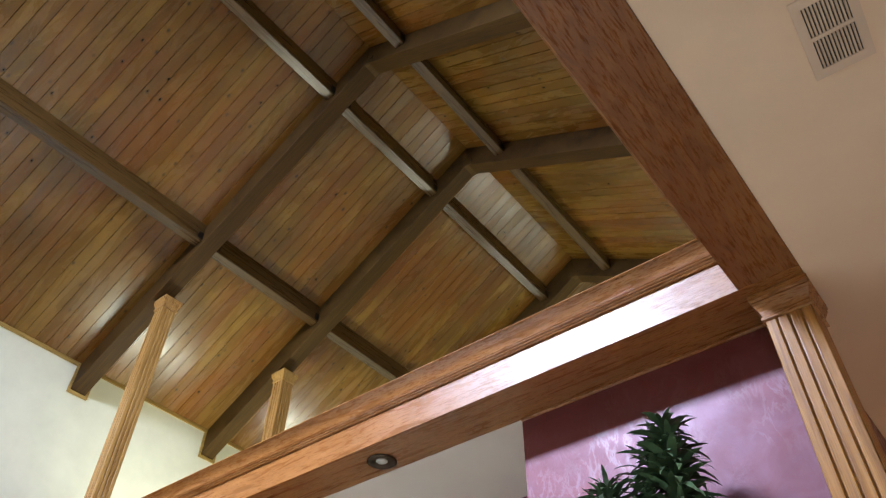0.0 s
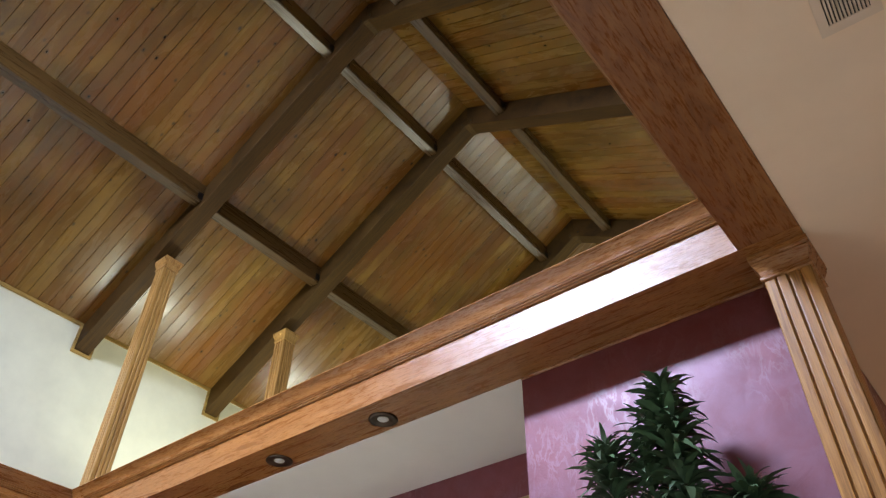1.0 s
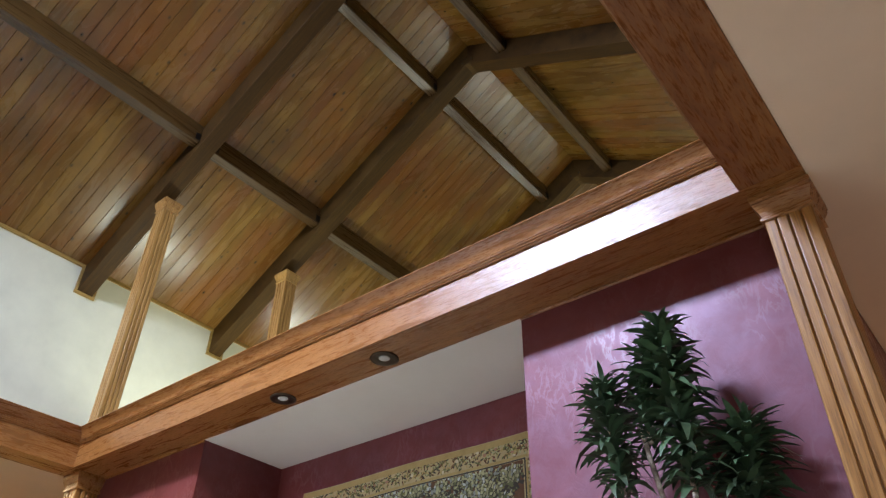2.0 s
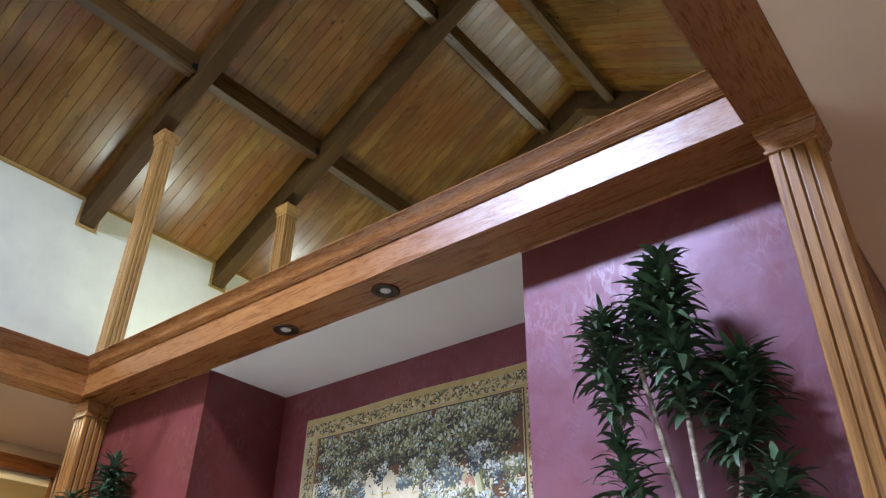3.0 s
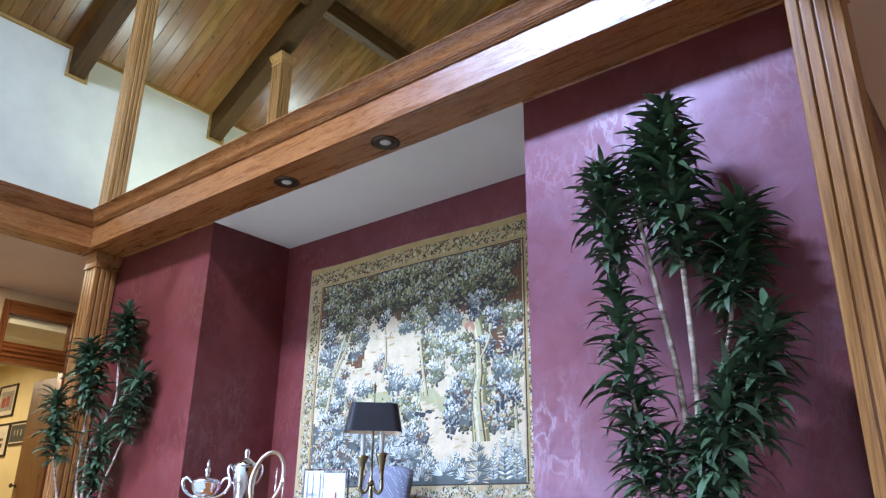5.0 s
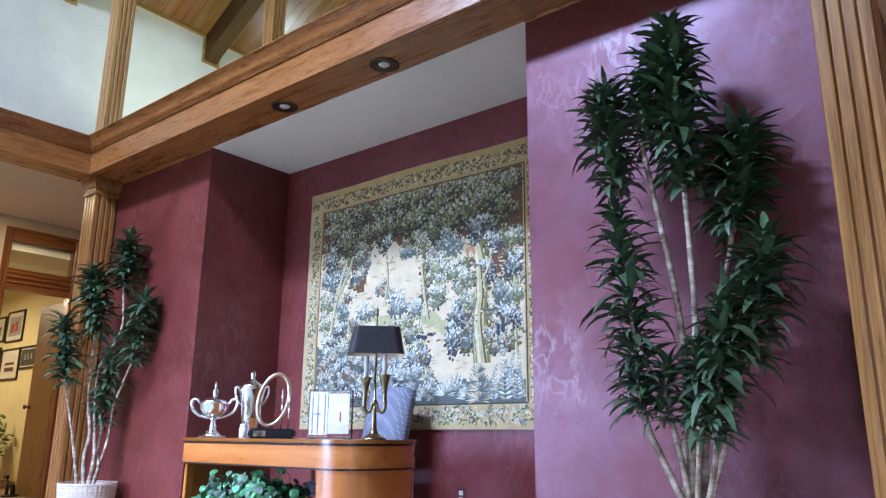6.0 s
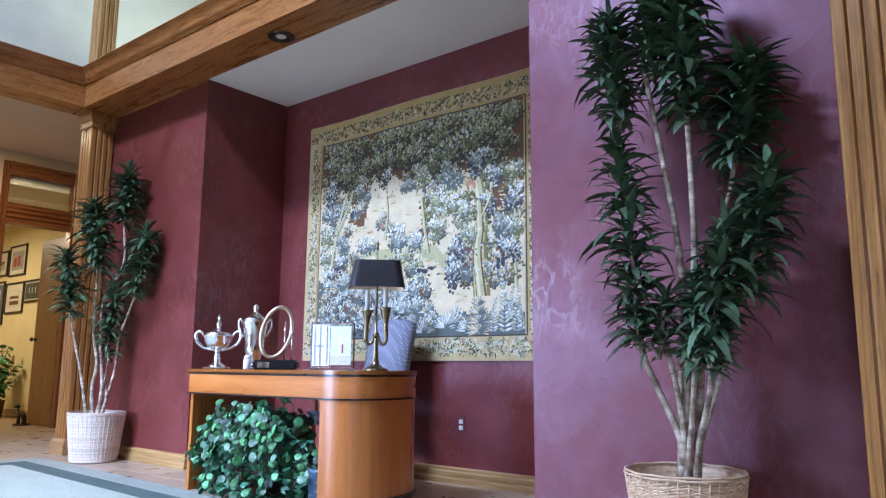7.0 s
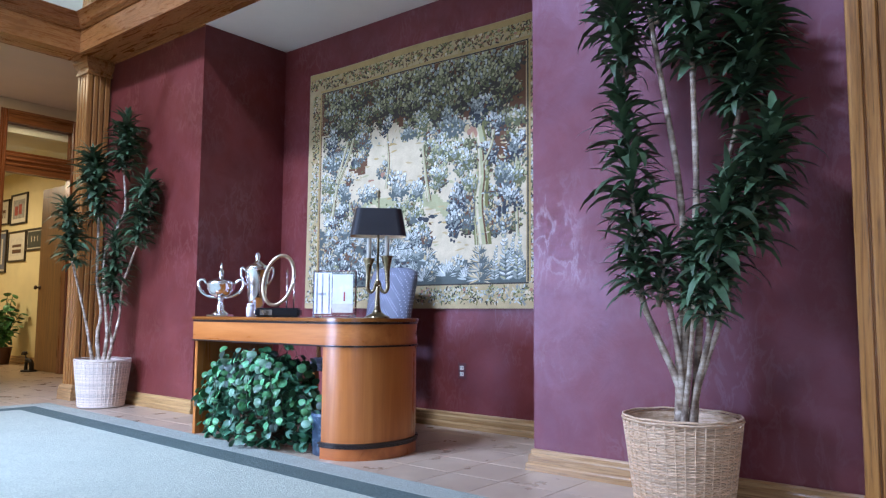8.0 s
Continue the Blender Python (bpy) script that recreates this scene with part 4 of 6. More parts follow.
# ---- desk chair ----
def fabric():
    m, nt, b = tree("blue_dotted_fabric")
    v = node(nt, "ShaderNodeTexVoronoi", Scale=1.0, Randomness=0.0)
    nt.links.new(coords(nt, (52, 52, 52), (0, radians(45), 0)), v.inputs["Vector"])
    dot = remap(nt, v.outputs["Distance"], 1.0, 0.0, 0.22, 0.32)
    base = ramp(nt, noise_tex(nt, coords(nt, (1, 1, 1)), 6, 4), ((0.3, (0.125, 0.130, 0.165)), (0.7, (0.17, 0.175, 0.21))))
    nt.links.new(mix(nt, dot, base, (0.36, 0.36, 0.42)), b.inputs["Base Color"])
    b.inputs["Roughness"].default_value = 0.85
    bump(nt, b, noise_tex(nt, coords(nt, (1, 1, 1)), 400, 2), 0.4, 0.002)
    return m


blue_cloth = fabric()
chair = thing("desk_chair", pose(-3.76, 3.68, 0.001, 0, 0, 170), "wooden chair upholstered in blue dotted fabric", "chair")
back = bmesh.new()
nx, nz = 8, 8
grid = {}
for f, y0 in ((0, 0.0), (1, 0.055)):
    for i in range(nx + 1):
        for j in range(nz + 1):
            u, v = i / nx * 2 - 1, j / nz
            w = 0.235 + 0.018 * v
            edge = (1 - abs(u) ** 6) * (1 - abs(2 * v - 1) ** 8)
            x = u * w * (1 - 0.05 * (v > 0.9))
            z = 0.57 + v * 0.57 - 0.035 * abs(u) ** 5 * v
            y = 0.10 * v - 0.035 * (1 - u * u) + y0 + (0.016 if f else -0.016) * edge
            grid[f, i, j] = back.verts.new((x, -y - 0.18, z))
for f in (0, 1):
    for i in range(nx):
        for j in range(nz):
            back.faces.new((grid[f, i, j], grid[f, i + 1, j], grid[f, i + 1, j + 1], grid[f, i, j + 1]))
rim = [(i, 0) for i in range(nx)] + [(nx, j) for j in range(nz)] + [(i, nz) for i in range(nx, 0, -1)] + [(0, j) for j in range(nz, 0, -1)]
for a, b in zip(rim, rim[1:] + rim[:1]):
    back.faces.new((grid[0, a[0], a[1]], grid[0, b[0], b[1]], grid[1, b[0], b[1]], grid[1, a[0], a[1]]))
part("backrest", back, blue_cloth, chair, smooth=True)
part("seat", soft(boxes((-0.24, 0.24, -0.20, 0.27, 0.40, 0.49)), 0.025, 3), blue_cloth, chair, smooth=True)
for x in (-0.21, 0.21):
    part("leg", soft(boxes((x - 0.02, x + 0.02, 0.21, 0.25, 0, 0.399)), 0.004), cherry_up, chair)
    part("leg", soft(boxes((x - 0.02, x + 0.02, -0.215, -0.175, 0, 0.60)), 0.004), cherry_up, chair)
    part("armrest", tube(bmesh.new(), bend(((x * 1.12, -0.20, 0.66), (x * 1.28, -0.05, 0.70), (x * 1.32, 0.12, 0.70), (x * 1.26, 0.17, 0.62), (x * 1.1, 0.19, 0.42))), 0.017, 8), oak_up, chair, smooth=True)

# ---- wall outlet ----
ivory = paint("ivory_plastic", (0.68, 0.64, 0.54), 0.4)
outlet = thing("wall_outlet", pose(-3.205, YN - 0.0005, 0.402), "double wall outlet with ivory sockets on the burgundy wall", "outlet")
part("plate", soft(boxes((-0.036, 0.036, -0.006, 0, -0.057, 0.057)), 0.003), paint("burgundy_plate", (0.10, 0.03, 0.032), 0.4), outlet, "burgundy cover plate")
for z in (-0.021, 0.021):
    part("socket", soft(boxes((-0.017, 0.017, -0.0085, -0.0062, z - 0.014, z + 0.014)), 0.003), ivory, outlet)
    for x in (-0.007, 0.007):
        # near-black boxes paint the shade inside the socket holes
        part("slot", boxes((x - 0.0015, x + 0.0015, -0.0092, -0.0087, z - 0.005, z + 0.006)), shadow_mat, outlet)

# ---- tapestry ----
def weave(name, c, vary=0.18):
    m, nt, b = tree(name)
    vec = coords(nt, (1, 1, 1))
    a = noise_tex(nt, vec, 9, 6, 0.7)
    f = noise_tex(nt, coords(nt, (700, 1, 160)), 1.0, 2)
    col = ramp(nt, a, ((0.3, tuple(v * (1 - vary) for v in c)), (0.7, tuple(min(0.9, v * (1 + vary)) for v in c))))
    col = mix(nt, remap(nt, f, 0.0, 0.5, 0.4, 0.7), col, tuple(v * 0.7 for v in c))
    nt.links.new(col, b.inputs["Base Color"])
    b.inputs["Roughness"].default_value = 0.95
    b.inputs["Specular IOR Level"].default_value = 0.15
    bump(nt, b, f, 0.5, 0.002)
    return m


TAPX0, TAPX1, TAPZ0, TAPZ1 = -4.905, -2.545, 0.845, 2.90
TW_, TH_ = TAPX1 - TAPX0, TAPZ1 - TAPZ0
tap = thing("tapestry", pose(TAPX0, YN - 0.012, TAPZ0), "woven wall tapestry of blue-white trees with a gold border", "tapestry")
threads = [weave("weave_" + n, c) for n, c in (
    ("cream", (0.56, 0.46, 0.295)), ("ochre", (0.40, 0.28, 0.11)), ("pale_blue", (0.455, 0.465, 0.395)), ("grey_green", (0.235, 0.25, 0.21)),
    ("navy", (0.052, 0.055, 0.058)), ("olive", (0.17, 0.155, 0.055)), ("brown", (0.13, 0.065, 0.035)), ("rust", (0.36, 0.19, 0.12)),
    ("sage", (0.38, 0.36, 0.19)), ("white", (0.64, 0.63, 0.555)), ("tan", (0.44, 0.33, 0.17)), ("moss", (0.125, 0.13, 0.06)), ("dusk", (0.062, 0.052, 0.04)), ("leaf", (0.26, 0.245, 0.13)), ("slate", (0.10, 0.115, 0.10)))]
CREAM, OCHRE, PALE, GREY, NAVY, OLIVE, BROWN, RUST, SAGE, WHITE, TAN, MOSS, DUSK, LEAF, SLATE = range(15)

cloth = bmesh.new()
NU, NV = 110, 94


def sag(u, v):
    """The cloth hangs a little away from the wall towards its lower hem."""
    return -0.008 * (1 - v)


def on_cloth(u, v, lift=0.0):
    top_drop = 0.012 * u + 0.006 * math.sin(u * 9)
    return Vector((u * TW_, sag(u, v) - lift - 0.004, v * (TH_ - top_drop)))


def inside(u, v, poly):
    hit = False
    for (x0, y0), (x1, y1) in zip(poly, poly[1:] + poly[:1]):
        if (y0 > v) != (y1 > v) and u < (x1 - x0) * (v - y0) / (y1 - y0) + x0:
            hit = not hit
    return hit


IU0, IU1, IV0, IV1 = 0.074, 0.958, 0.088, 0.905
GROUNDS = (
    (SLATE, [(IU0, IV0), (IU1, IV0), (IU1, 0.15), (0.9, 0.20), (0.84, 0.17), (0.72, 0.15), (0.60, 0.19), (0.45, 0.27), (0.2, 0.30), (IU0, 0.34)]),
    (SAGE, [(0.56, 0.40), (0.69, 0.42), (0.71, 0.36), (0.60, 0.35)]),
    (SAGE, [(0.22, 0.43), (0.57, 0.42), (0.58, 0.37), (0.22, 0.38)]),
    (BROWN, [(0.29, 0.74), (0.25, 0.68), (0.22, 0.56), (0.30, 0.55), (0.33, 0.69), (0.40, 0.76)]),
    (BROWN, [(0.86, 0.74), (0.83, 0.66), (0.86, 0.40), (0.90, 0.36), (0.91, 0.60), (IU1, 0.70), (IU1, 0.80)]),
    (BROWN, [(IU0, 0.74), (0.2, 0.70), (0.35, 0.72), (0.5, 0.72), (0.62, 0.69), (0.75, 0.66), (0.85, 0.62), (IU1, 0.60), (IU1, IV1), (IU0, IV1)]),
    (CREAM, [(IU0, IV0), (IU1, IV0), (IU1, IV1), (IU0, IV1)]))
gv = [[cloth.verts.new(on_cloth(i / NU, j / NV)) for j in range(NV + 1)] for i in range(NU + 1)]
gb = [[cloth.verts.new(on_cloth(i / NU, j / NV) + Vector((0, 0.004, 0))) for j in range(NV + 1)] for i in range(NU + 1)]
for i in range(NU):
    for j in range(NV):
        f = cloth.faces.new((gv[i][j], gv[i + 1][j], gv[i + 1][j + 1], gv[i][j + 1]))
        u, v = (i + 0.5) / NU, (j + 0.5) / NV
        w = 0.02 * math.sin(u * 31) + 0.012 * math.sin(u * 67 + 1)
        f.material_index = next((c for c, poly in GROUNDS if inside(u, v if c == CREAM else min(IV1 - 0.001, max(IV0 + 0.001, v + w)), poly) and IU0 < u < IU1 and IV0 < v < IV1), TAN)
        cloth.faces.new((gb[i][j], gb[i][j + 1], gb[i + 1][j + 1], gb[i + 1][j]))
for i in range(NU):
    for j, flip in ((0, 1), (NV, -1)):
        cloth.faces.new((gv[i][j], gb[i][j], gb[i + 1][j], gv[i + 1][j])[::flip])
for j in range(NV):
    for i, flip in ((0, -1), (NU, 1)):
        cloth.faces.new((gv[i][j], gb[i][j], gb[i][j + 1], gv[i][j + 1])[::flip])
part("cloth", cloth, threads, tap)

verts, faces, slots = [], [], []
CELLS = 220
height = np.zeros((CELLS + 1, CELLS + 1), dtype=int)


def shape(points, colour):
    """A flat woven motif, a hair above the motifs that it crosses."""
    pts = [(min(0.997, max(0.003, u)), min(0.997, max(0.003, v))) for u, v in points]
    us, vs = [int(p[0] * CELLS) for p in pts], [int(p[1] * CELLS) for p in pts]
    patch = height[min(us):max(us) + 1, min(vs):max(vs) + 1]
    over = int(patch.max()) + 1
    patch[:] = over
    base = len(verts)
    for u, v in pts:
        verts.append(tuple(on_cloth(u, v, 0.0003 + over * 4.0e-6)))
    faces.append(tuple(range(base, base + len(pts))))
    slots.append(colour)


ASP = TW_ / TH_


def leaf_shape(u, v, ang, length, width, colour):
    c, s = math.cos(ang), math.sin(ang)
    pts = []
    for a, b in ((0, 0), (0.3, -0.5), (0.65, -0.42), (1.0, 0), (0.65, 0.42), (0.3, 0.5)):
        dx, dy = a * length, b * width
        pts.append((u + (dx * c - dy * s) / ASP, v + dx * s + dy * c))
    shape(pts, colour)


def blob(u, v, r, colour, rng, k=11, squash=0.85):
    shape([(u + r * (0.8 + 0.35 * rng.random()) * math.cos(2 * math.pi * i / k) / ASP, v + squash * r * (0.8 + 0.35 * rng.random()) * math.sin(2 * math.pi * i / k)) for i in range(k)], colour)


rng = random.Random(11)
# dark canopy palettes: woven greens, partly the beam's shade put into the colour
GREEN = (DUSK, (MOSS, LEAF, LEAF), (SAGE, SAGE, LEAF, PALE, GREY))
DIM = (DUSK, (MOSS, BROWN, OLIVE), (LEAF, MOSS, GREY, SAGE))
BLUE = (NAVY, (GREY, SLATE, GREY, BROWN), (PALE, WHITE, PALE, GREY))
WARM_BLUE = (MOSS, (GREY, SAGE, LEAF, GREY), (PALE, CREAM, WHITE, SAGE))
DEEP_BLUE = (SLATE, (SLATE, GREY, MOSS), (GREY, PALE, GREY))
DUSKY = (SLATE, (BROWN, GREY, TAN), (GREY, TAN, PALE))
SILVER = (SLATE, (GREY, PALE, TAN), (WHITE, PALE, PALE, CREAM))


def within(u, v, pad=0.008):
    return IU0 + pad < u < IU1 - pad and IV0 + pad < v < IV1 - pad


def crown(u, v, r, palette, fine=1.0):
    """A tree crown: dark ragged mass, plump leaves over it, lit from above, each with a dark edge below."""
    dark, mids, lights = palette
    if within(u, v, r * 0.95):
        blob(u + 0.04 * r, v - 0.10 * r, r * 0.80, dark, rng, 19, 0.95)
        blob(u, v - 0.02 * r, r * 0.66, mids[0], rng, 17, 0.95)
    n = int((17 + r * 900) * fine)
    spots = []
    for k in range(n):
        a, q = k * 2.4 + rng.uniform(-0.35, 0.35), math.sqrt((k + 0.5) / n) * rng.uniform(0.85, 1.22)
        spots.append((q, a))
    for q, a in sorted(spots, reverse=True):
        uu, vv = u + 0.86 * q * r * math.cos(a) / ASP, v + 0.86 * q * r * math.sin(a)
        if not within(uu, vv):
            continue
        turn = math.atan2(q * math.sin(a) + 0.75, q * math.cos(a)) + rng.uniform(-0.8, 0.8)
        long = (0.0090 + r * 0.115) * rng.uniform(0.75, 1.25)
        wide = long * rng.uniform(0.55, 0.78)
        lit = 0.50 + 0.68 * q * math.sin(a) - 0.16 * q + rng.uniform(-0.24, 0.24)
        leaf_shape(uu + 0.10 * wide, vv - 0.22 * wide, turn, long * 1.06, wide * 1.25, dark)
        if lit > 0.10:
            leaf_shape(uu, vv, turn, long, wide, rng.choice(lights) if lit > 0.40 else rng.choice(mids))


def mass(u, v, r, palette):
    """A ragged tree mass: a main crown with two smaller ones at its edge."""
    start = rng.uniform(0, 6.28)
    for k in range(2):
        a = start + rng.uniform(1.8, 3.2) * k
        crown(u + 0.85 * r * math.cos(a) / ASP, v + 0.85 * r * math.sin(a), r * rng.uniform(0.40, 0.55), palette)
    crown(u, v, r * 0.82, palette)


def scatter(u0, u1, v0, v1, step, keep):
    spots = []
    v = v0
    while v < v1:
        u = u0 + rng.uniform(0, step)
        while u < u1:
            p = (u + rng.uniform(-0.4, 0.4) * step, v + rng.uniform(-0.4, 0.4) * step)
            if within(*p, 0.014) and keep(*p):
                spots.append(p)
            u += step / ASP * 1.15
        v += step * 0.85
    rng.shuffle(spots)
    return spots


def trunk(pts, width, tones):
    """A woven tree trunk: dark edge, body and a light streak along a bent line."""
    path = [(p.x, p.y) for p in bend([(u, v, 0) for u, v in pts], 5)]
    n = len(path) - 1
    for off, share, col in ((0.10, 1.35, tones[0]), (0.0, 1.0, tones[1]), (-0.22, 0.34, tones[2])):
        for k in range(n):
            (ua, va), (ub, vb) = path[k], path[k + 1]
            ha, hb = [width * share / 2 * (0.7 + 0.6 * q / n) for q in (k, k + 1)]
            o = off * width
            shape([(ua - ha + o, va), (ub - hb + o, vb), (ub + hb + o, vb), (ua + ha + o, va)], col)


def fan(u, v, r, tones, blades=15, spread=85):
    """A tuft of narrow blades."""
    for i in range(blades):
        a = radians(90 + spread * (2 * i / (blades - 1) - 1) + rng.uniform(-5, 5))
        size = r * rng.uniform(0.75, 1.1)
        leaf_shape(u, v - 0.003, a, size, r * 0.15, SLATE)
        leaf_shape(u, v, a, size * 0.95, r * 0.095, rng.choice(tones))


def fern(u, v, h, lean, tones):
    """An upright frond with paired leaflets."""
    for k in range(13):
        t = k / 12
        uu, vv = u + lean * t * t / ASP, v + h * t
        for side in (-1, 1):
            size = h * 0.20 * (1.05 - 0.70 * t) * rng.uniform(0.75, 1.2)
            a = radians(90 - side * (62 - 20 * t + rng.uniform(-12, 12)))
            leaf_shape(uu, vv - 0.003, a, size, h * 0.055, GREY)
            leaf_shape(uu, vv, a, size * 0.95, h * 0.040, rng.choice(tones))


# sky and meadow: faint weft marks
for k in range(170):
    u, v = rng.uniform(IU0 + 0.02, IU1 - 0.06), rng.uniform(0.18, 0.64)
    leaf_shape(u, v, rng.uniform(-0.2, 0.2), rng.uniform(0.02, 0.05), 0.007, rng.choice((TAN, TAN, SAGE, CREAM, OCHRE)))
# dim leaves of the canopy and of the wood's edge
for u, v in scatter(IU0, IU1, 0.60, IV1, 0.036, lambda u, v: rng.random() < 0.55 and (v > 0.67 or u < 0.30 or u > 0.80)):
    crown(u, v, rng.uniform(0.026, 0.038), rng.choice((DIM, DIM, GREEN)), 0.75)
for u, v in scatter(IU0, IU1, 0.28, 0.68, 0.042, lambda u, v: not (0.27 < u < 0.57 and v > 0.41) and not (0.56 < u < 0.72 and v < 0.45)):
    if rng.random() < 0.5:
        crown(u, v, rng.uniform(0.022, 0.032), rng.choice((DUSKY, WARM_BLUE, DIM, GREEN)), 0.55)
# trees at the clearing, then the stout trunk
for pts, w in ((((0.21, 0.68), (0.16, 0.53), (0.12, 0.28)), 0.014), (((0.24, 0.69), (0.22, 0.62), (0.17, 0.52)), 0.009), (((0.40, 0.68), (0.41, 0.56), (0.40, 0.46)), 0.008), (((0.56, 0.60), (0.575, 0.48), (0.59, 0.39)), 0.011), (((0.925, 0.60), (0.92, 0.42), (0.925, 0.24)), 0.008), (((0.89, 0.46), (0.885, 0.36), (0.885, 0.25)), 0.006)):
    trunk(pts, w, (BROWN, SAGE, CREAM))
trunk(((0.78, 0.66), (0.80, 0.52), (0.79, 0.36), (0.80, 0.22)), 0.036, (OLIVE, SAGE, CREAM))
# green crowns of the canopy
for u, v, r in ((0.20, 0.84, 0.062), (0.13, 0.87, 0.045), (0.43, 0.79, 0.060), (0.47, 0.87, 0.066), (0.63, 0.83, 0.072), (0.77, 0.85, 0.068), (0.84, 0.88, 0.050), (0.75, 0.78, 0.066), (0.87, 0.78, 0.054), (0.69, 0.88, 0.048), (0.56, 0.88, 0.048),
                (0.61, 0.73, 0.054), (0.27, 0.87, 0.048), (0.20, 0.76, 0.056), (0.53, 0.79, 0.054), (0.91, 0.85, 0.040), (0.82, 0.81, 0.050), (0.67, 0.76, 0.054), (0.39, 0.86, 0.048), (0.12, 0.80, 0.045), (0.36, 0.78, 0.040)):
    crown(u, v, r * 1.08, DIM if rng.random() < 0.15 else GREEN)
# far and shaded bushes
for u, v, r in ((0.29, 0.68, 0.046), (0.75, 0.34, 0.042), (0.38, 0.53, 0.034), (0.16, 0.29, 0.050), (0.24, 0.33, 0.040), (0.84, 0.31, 0.048), (0.88, 0.29, 0.040), (0.43, 0.50, 0.032), (0.27, 0.60, 0.030)):
    mass(u, v, r, DUSKY)
# blue-white crowns
for u, v, r in ((0.14, 0.60, 0.066), (0.11, 0.51, 0.050), (0.13, 0.69, 0.048), (0.56, 0.69, 0.052), (0.50, 0.66, 0.034), (0.40, 0.71, 0.038), (0.67, 0.66, 0.066), (0.63, 0.58, 0.055), (0.69, 0.56, 0.055), (0.78, 0.71, 0.062), (0.85, 0.64, 0.042), (0.83, 0.55, 0.046), (0.63, 0.49, 0.060),
                (0.77, 0.44, 0.056), (0.74, 0.53, 0.044), (0.92, 0.55, 0.055), (0.92, 0.45, 0.052), (0.87, 0.45, 0.044), (0.90, 0.38, 0.050), (0.92, 0.65, 0.036), (0.70, 0.39, 0.050), (0.69, 0.31, 0.056), (0.20, 0.46, 0.046), (0.18, 0.39, 0.044), (0.13, 0.42, 0.048)):
    mass(u, v, r * 0.84, rng.choice((BLUE, BLUE, WARM_BLUE, WARM_BLUE, DEEP_BLUE)))
for u, v, r in ((0.46, 0.46, 0.052), (0.54, 0.44, 0.036), (0.30, 0.45, 0.040), (0.34, 0.45, 0.026), (0.56, 0.25, 0.060), (0.49, 0.19, 0.054), (0.21, 0.22, 0.054), (0.13, 0.17, 0.048), (0.30, 0.16, 0.048), (0.42, 0.15, 0.046)):
    crown(u, v, r, SILVER if v > 0.4 else rng.choice((BLUE, WARM_BLUE)))
# near trunks that stand before the crowns
for pts, w in ((((0.205, 0.66), (0.165, 0.53), (0.125, 0.30)), 0.011), (((0.235, 0.68), (0.215, 0.62), (0.17, 0.53)), 0.007), (((0.79, 0.56), (0.795, 0.46), (0.785, 0.36), (0.80, 0.22)), 0.022), (((0.80, 0.50), (0.83, 0.56), (0.84, 0.62)), 0.009), (((0.40, 0.66), (0.41, 0.56), (0.40, 0.48)), 0.006)):
    trunk(pts, w, (BROWN, SAGE, CREAM))
# loose leaves that knit the crowns together
for u, v in scatter(IU0, IU1, 0.26, IV1, 0.027, lambda u, v: not (0.29 < u < 0.56 and 0.42 < v < 0.63) and not (0.60 < u < 0.74 and v < 0.42)):
    tones = (SAGE, LEAF, MOSS, OLIVE, GREY, BROWN) if v > 0.70 else (GREY, SAGE, TAN, PALE, BROWN, SLATE, CREAM, MOSS)
    leaf_shape(u, v, rng.uniform(0, 6.28), rng.uniform(0.010, 0.019), rng.uniform(0.005, 0.009), rng.choice(tones))
# plain small patches in place of figures and animals
for u, v, w, h, col in ((0.75, 0.635, 0.020, 0.022, RUST), (0.77, 0.62, 0.012, 0.026, RUST), (0.24, 0.58, 0.016, 0.024, NAVY), (0.38, 0.52, 0.014, 0.012, RUST), (0.33, 0.50, 0.016, 0.006, RUST), (0.53, 0.325, 0.022, 0.014, NAVY), (0.57, 0.33, 0.024, 0.016, NAVY), (0.61, 0.335, 0.020, 0.009, NAVY), (0.64, 0.31, 0.014, 0.005, NAVY), (0.76, 0.29, 0.014, 0.020, NAVY), (0.87, 0.33, 0.016, 0.022, NAVY), (0.84, 0.40, 0.030, 0.004, BROWN)):
    for q in range(4):
        blob(u + rng.uniform(-0.7, 0.7) * w, v + rng.uniform(-0.6, 0.6) * h, w * 0.55, rng.choice((col, col, TAN if col == RUST else SLATE)), rng, 9, h / w)
# foreground: fans, ferns and small tufts on the dark bank
for u, v in scatter(IU0, IU1, IV0 + 0.012, 0.36, 0.042, lambda u, v: not (0.60 < u < 0.90 and v > 0.16) and v < 0.38 - 0.22 * u):
    if rng.random() < 0.5:
        fan(u, v - 0.01, rng.uniform(0.030, 0.046), rng.choice(((PALE, WHITE), (CREAM, PALE, TAN), (GREY, PALE))), 11)
    else:
        crown(u, v, rng.uniform(0.026, 0.036), rng.choice((BLUE, SILVER, DUSKY)), 0.6)
for u, v, r in ((0.66, 0.115, 0.058), (0.57, 0.10, 0.050), (0.50, 0.10, 0.042), (0.74, 0.10, 0.046)):
    fan(u, v, r, (PALE, WHITE, PALE), 19)
for k in range(4):
    fan(0.79, 0.10 + 0.030 * k, 0.066 - 0.010 * k, (CREAM, PALE, TAN, GREY), 23, 105 - 12 * k)
for u, v, h, lean in ((0.845, 0.10, 0.11, 0.01), (0.885, 0.10, 0.17, -0.01), (0.925, 0.10, 0.14, 0.012), (0.905, 0.15, 0.10, 0.012), (0.945, 0.105, 0.09, -0.01)):
    fern(u, v, h, lean, (PALE, WHITE, GREY, SAGE))
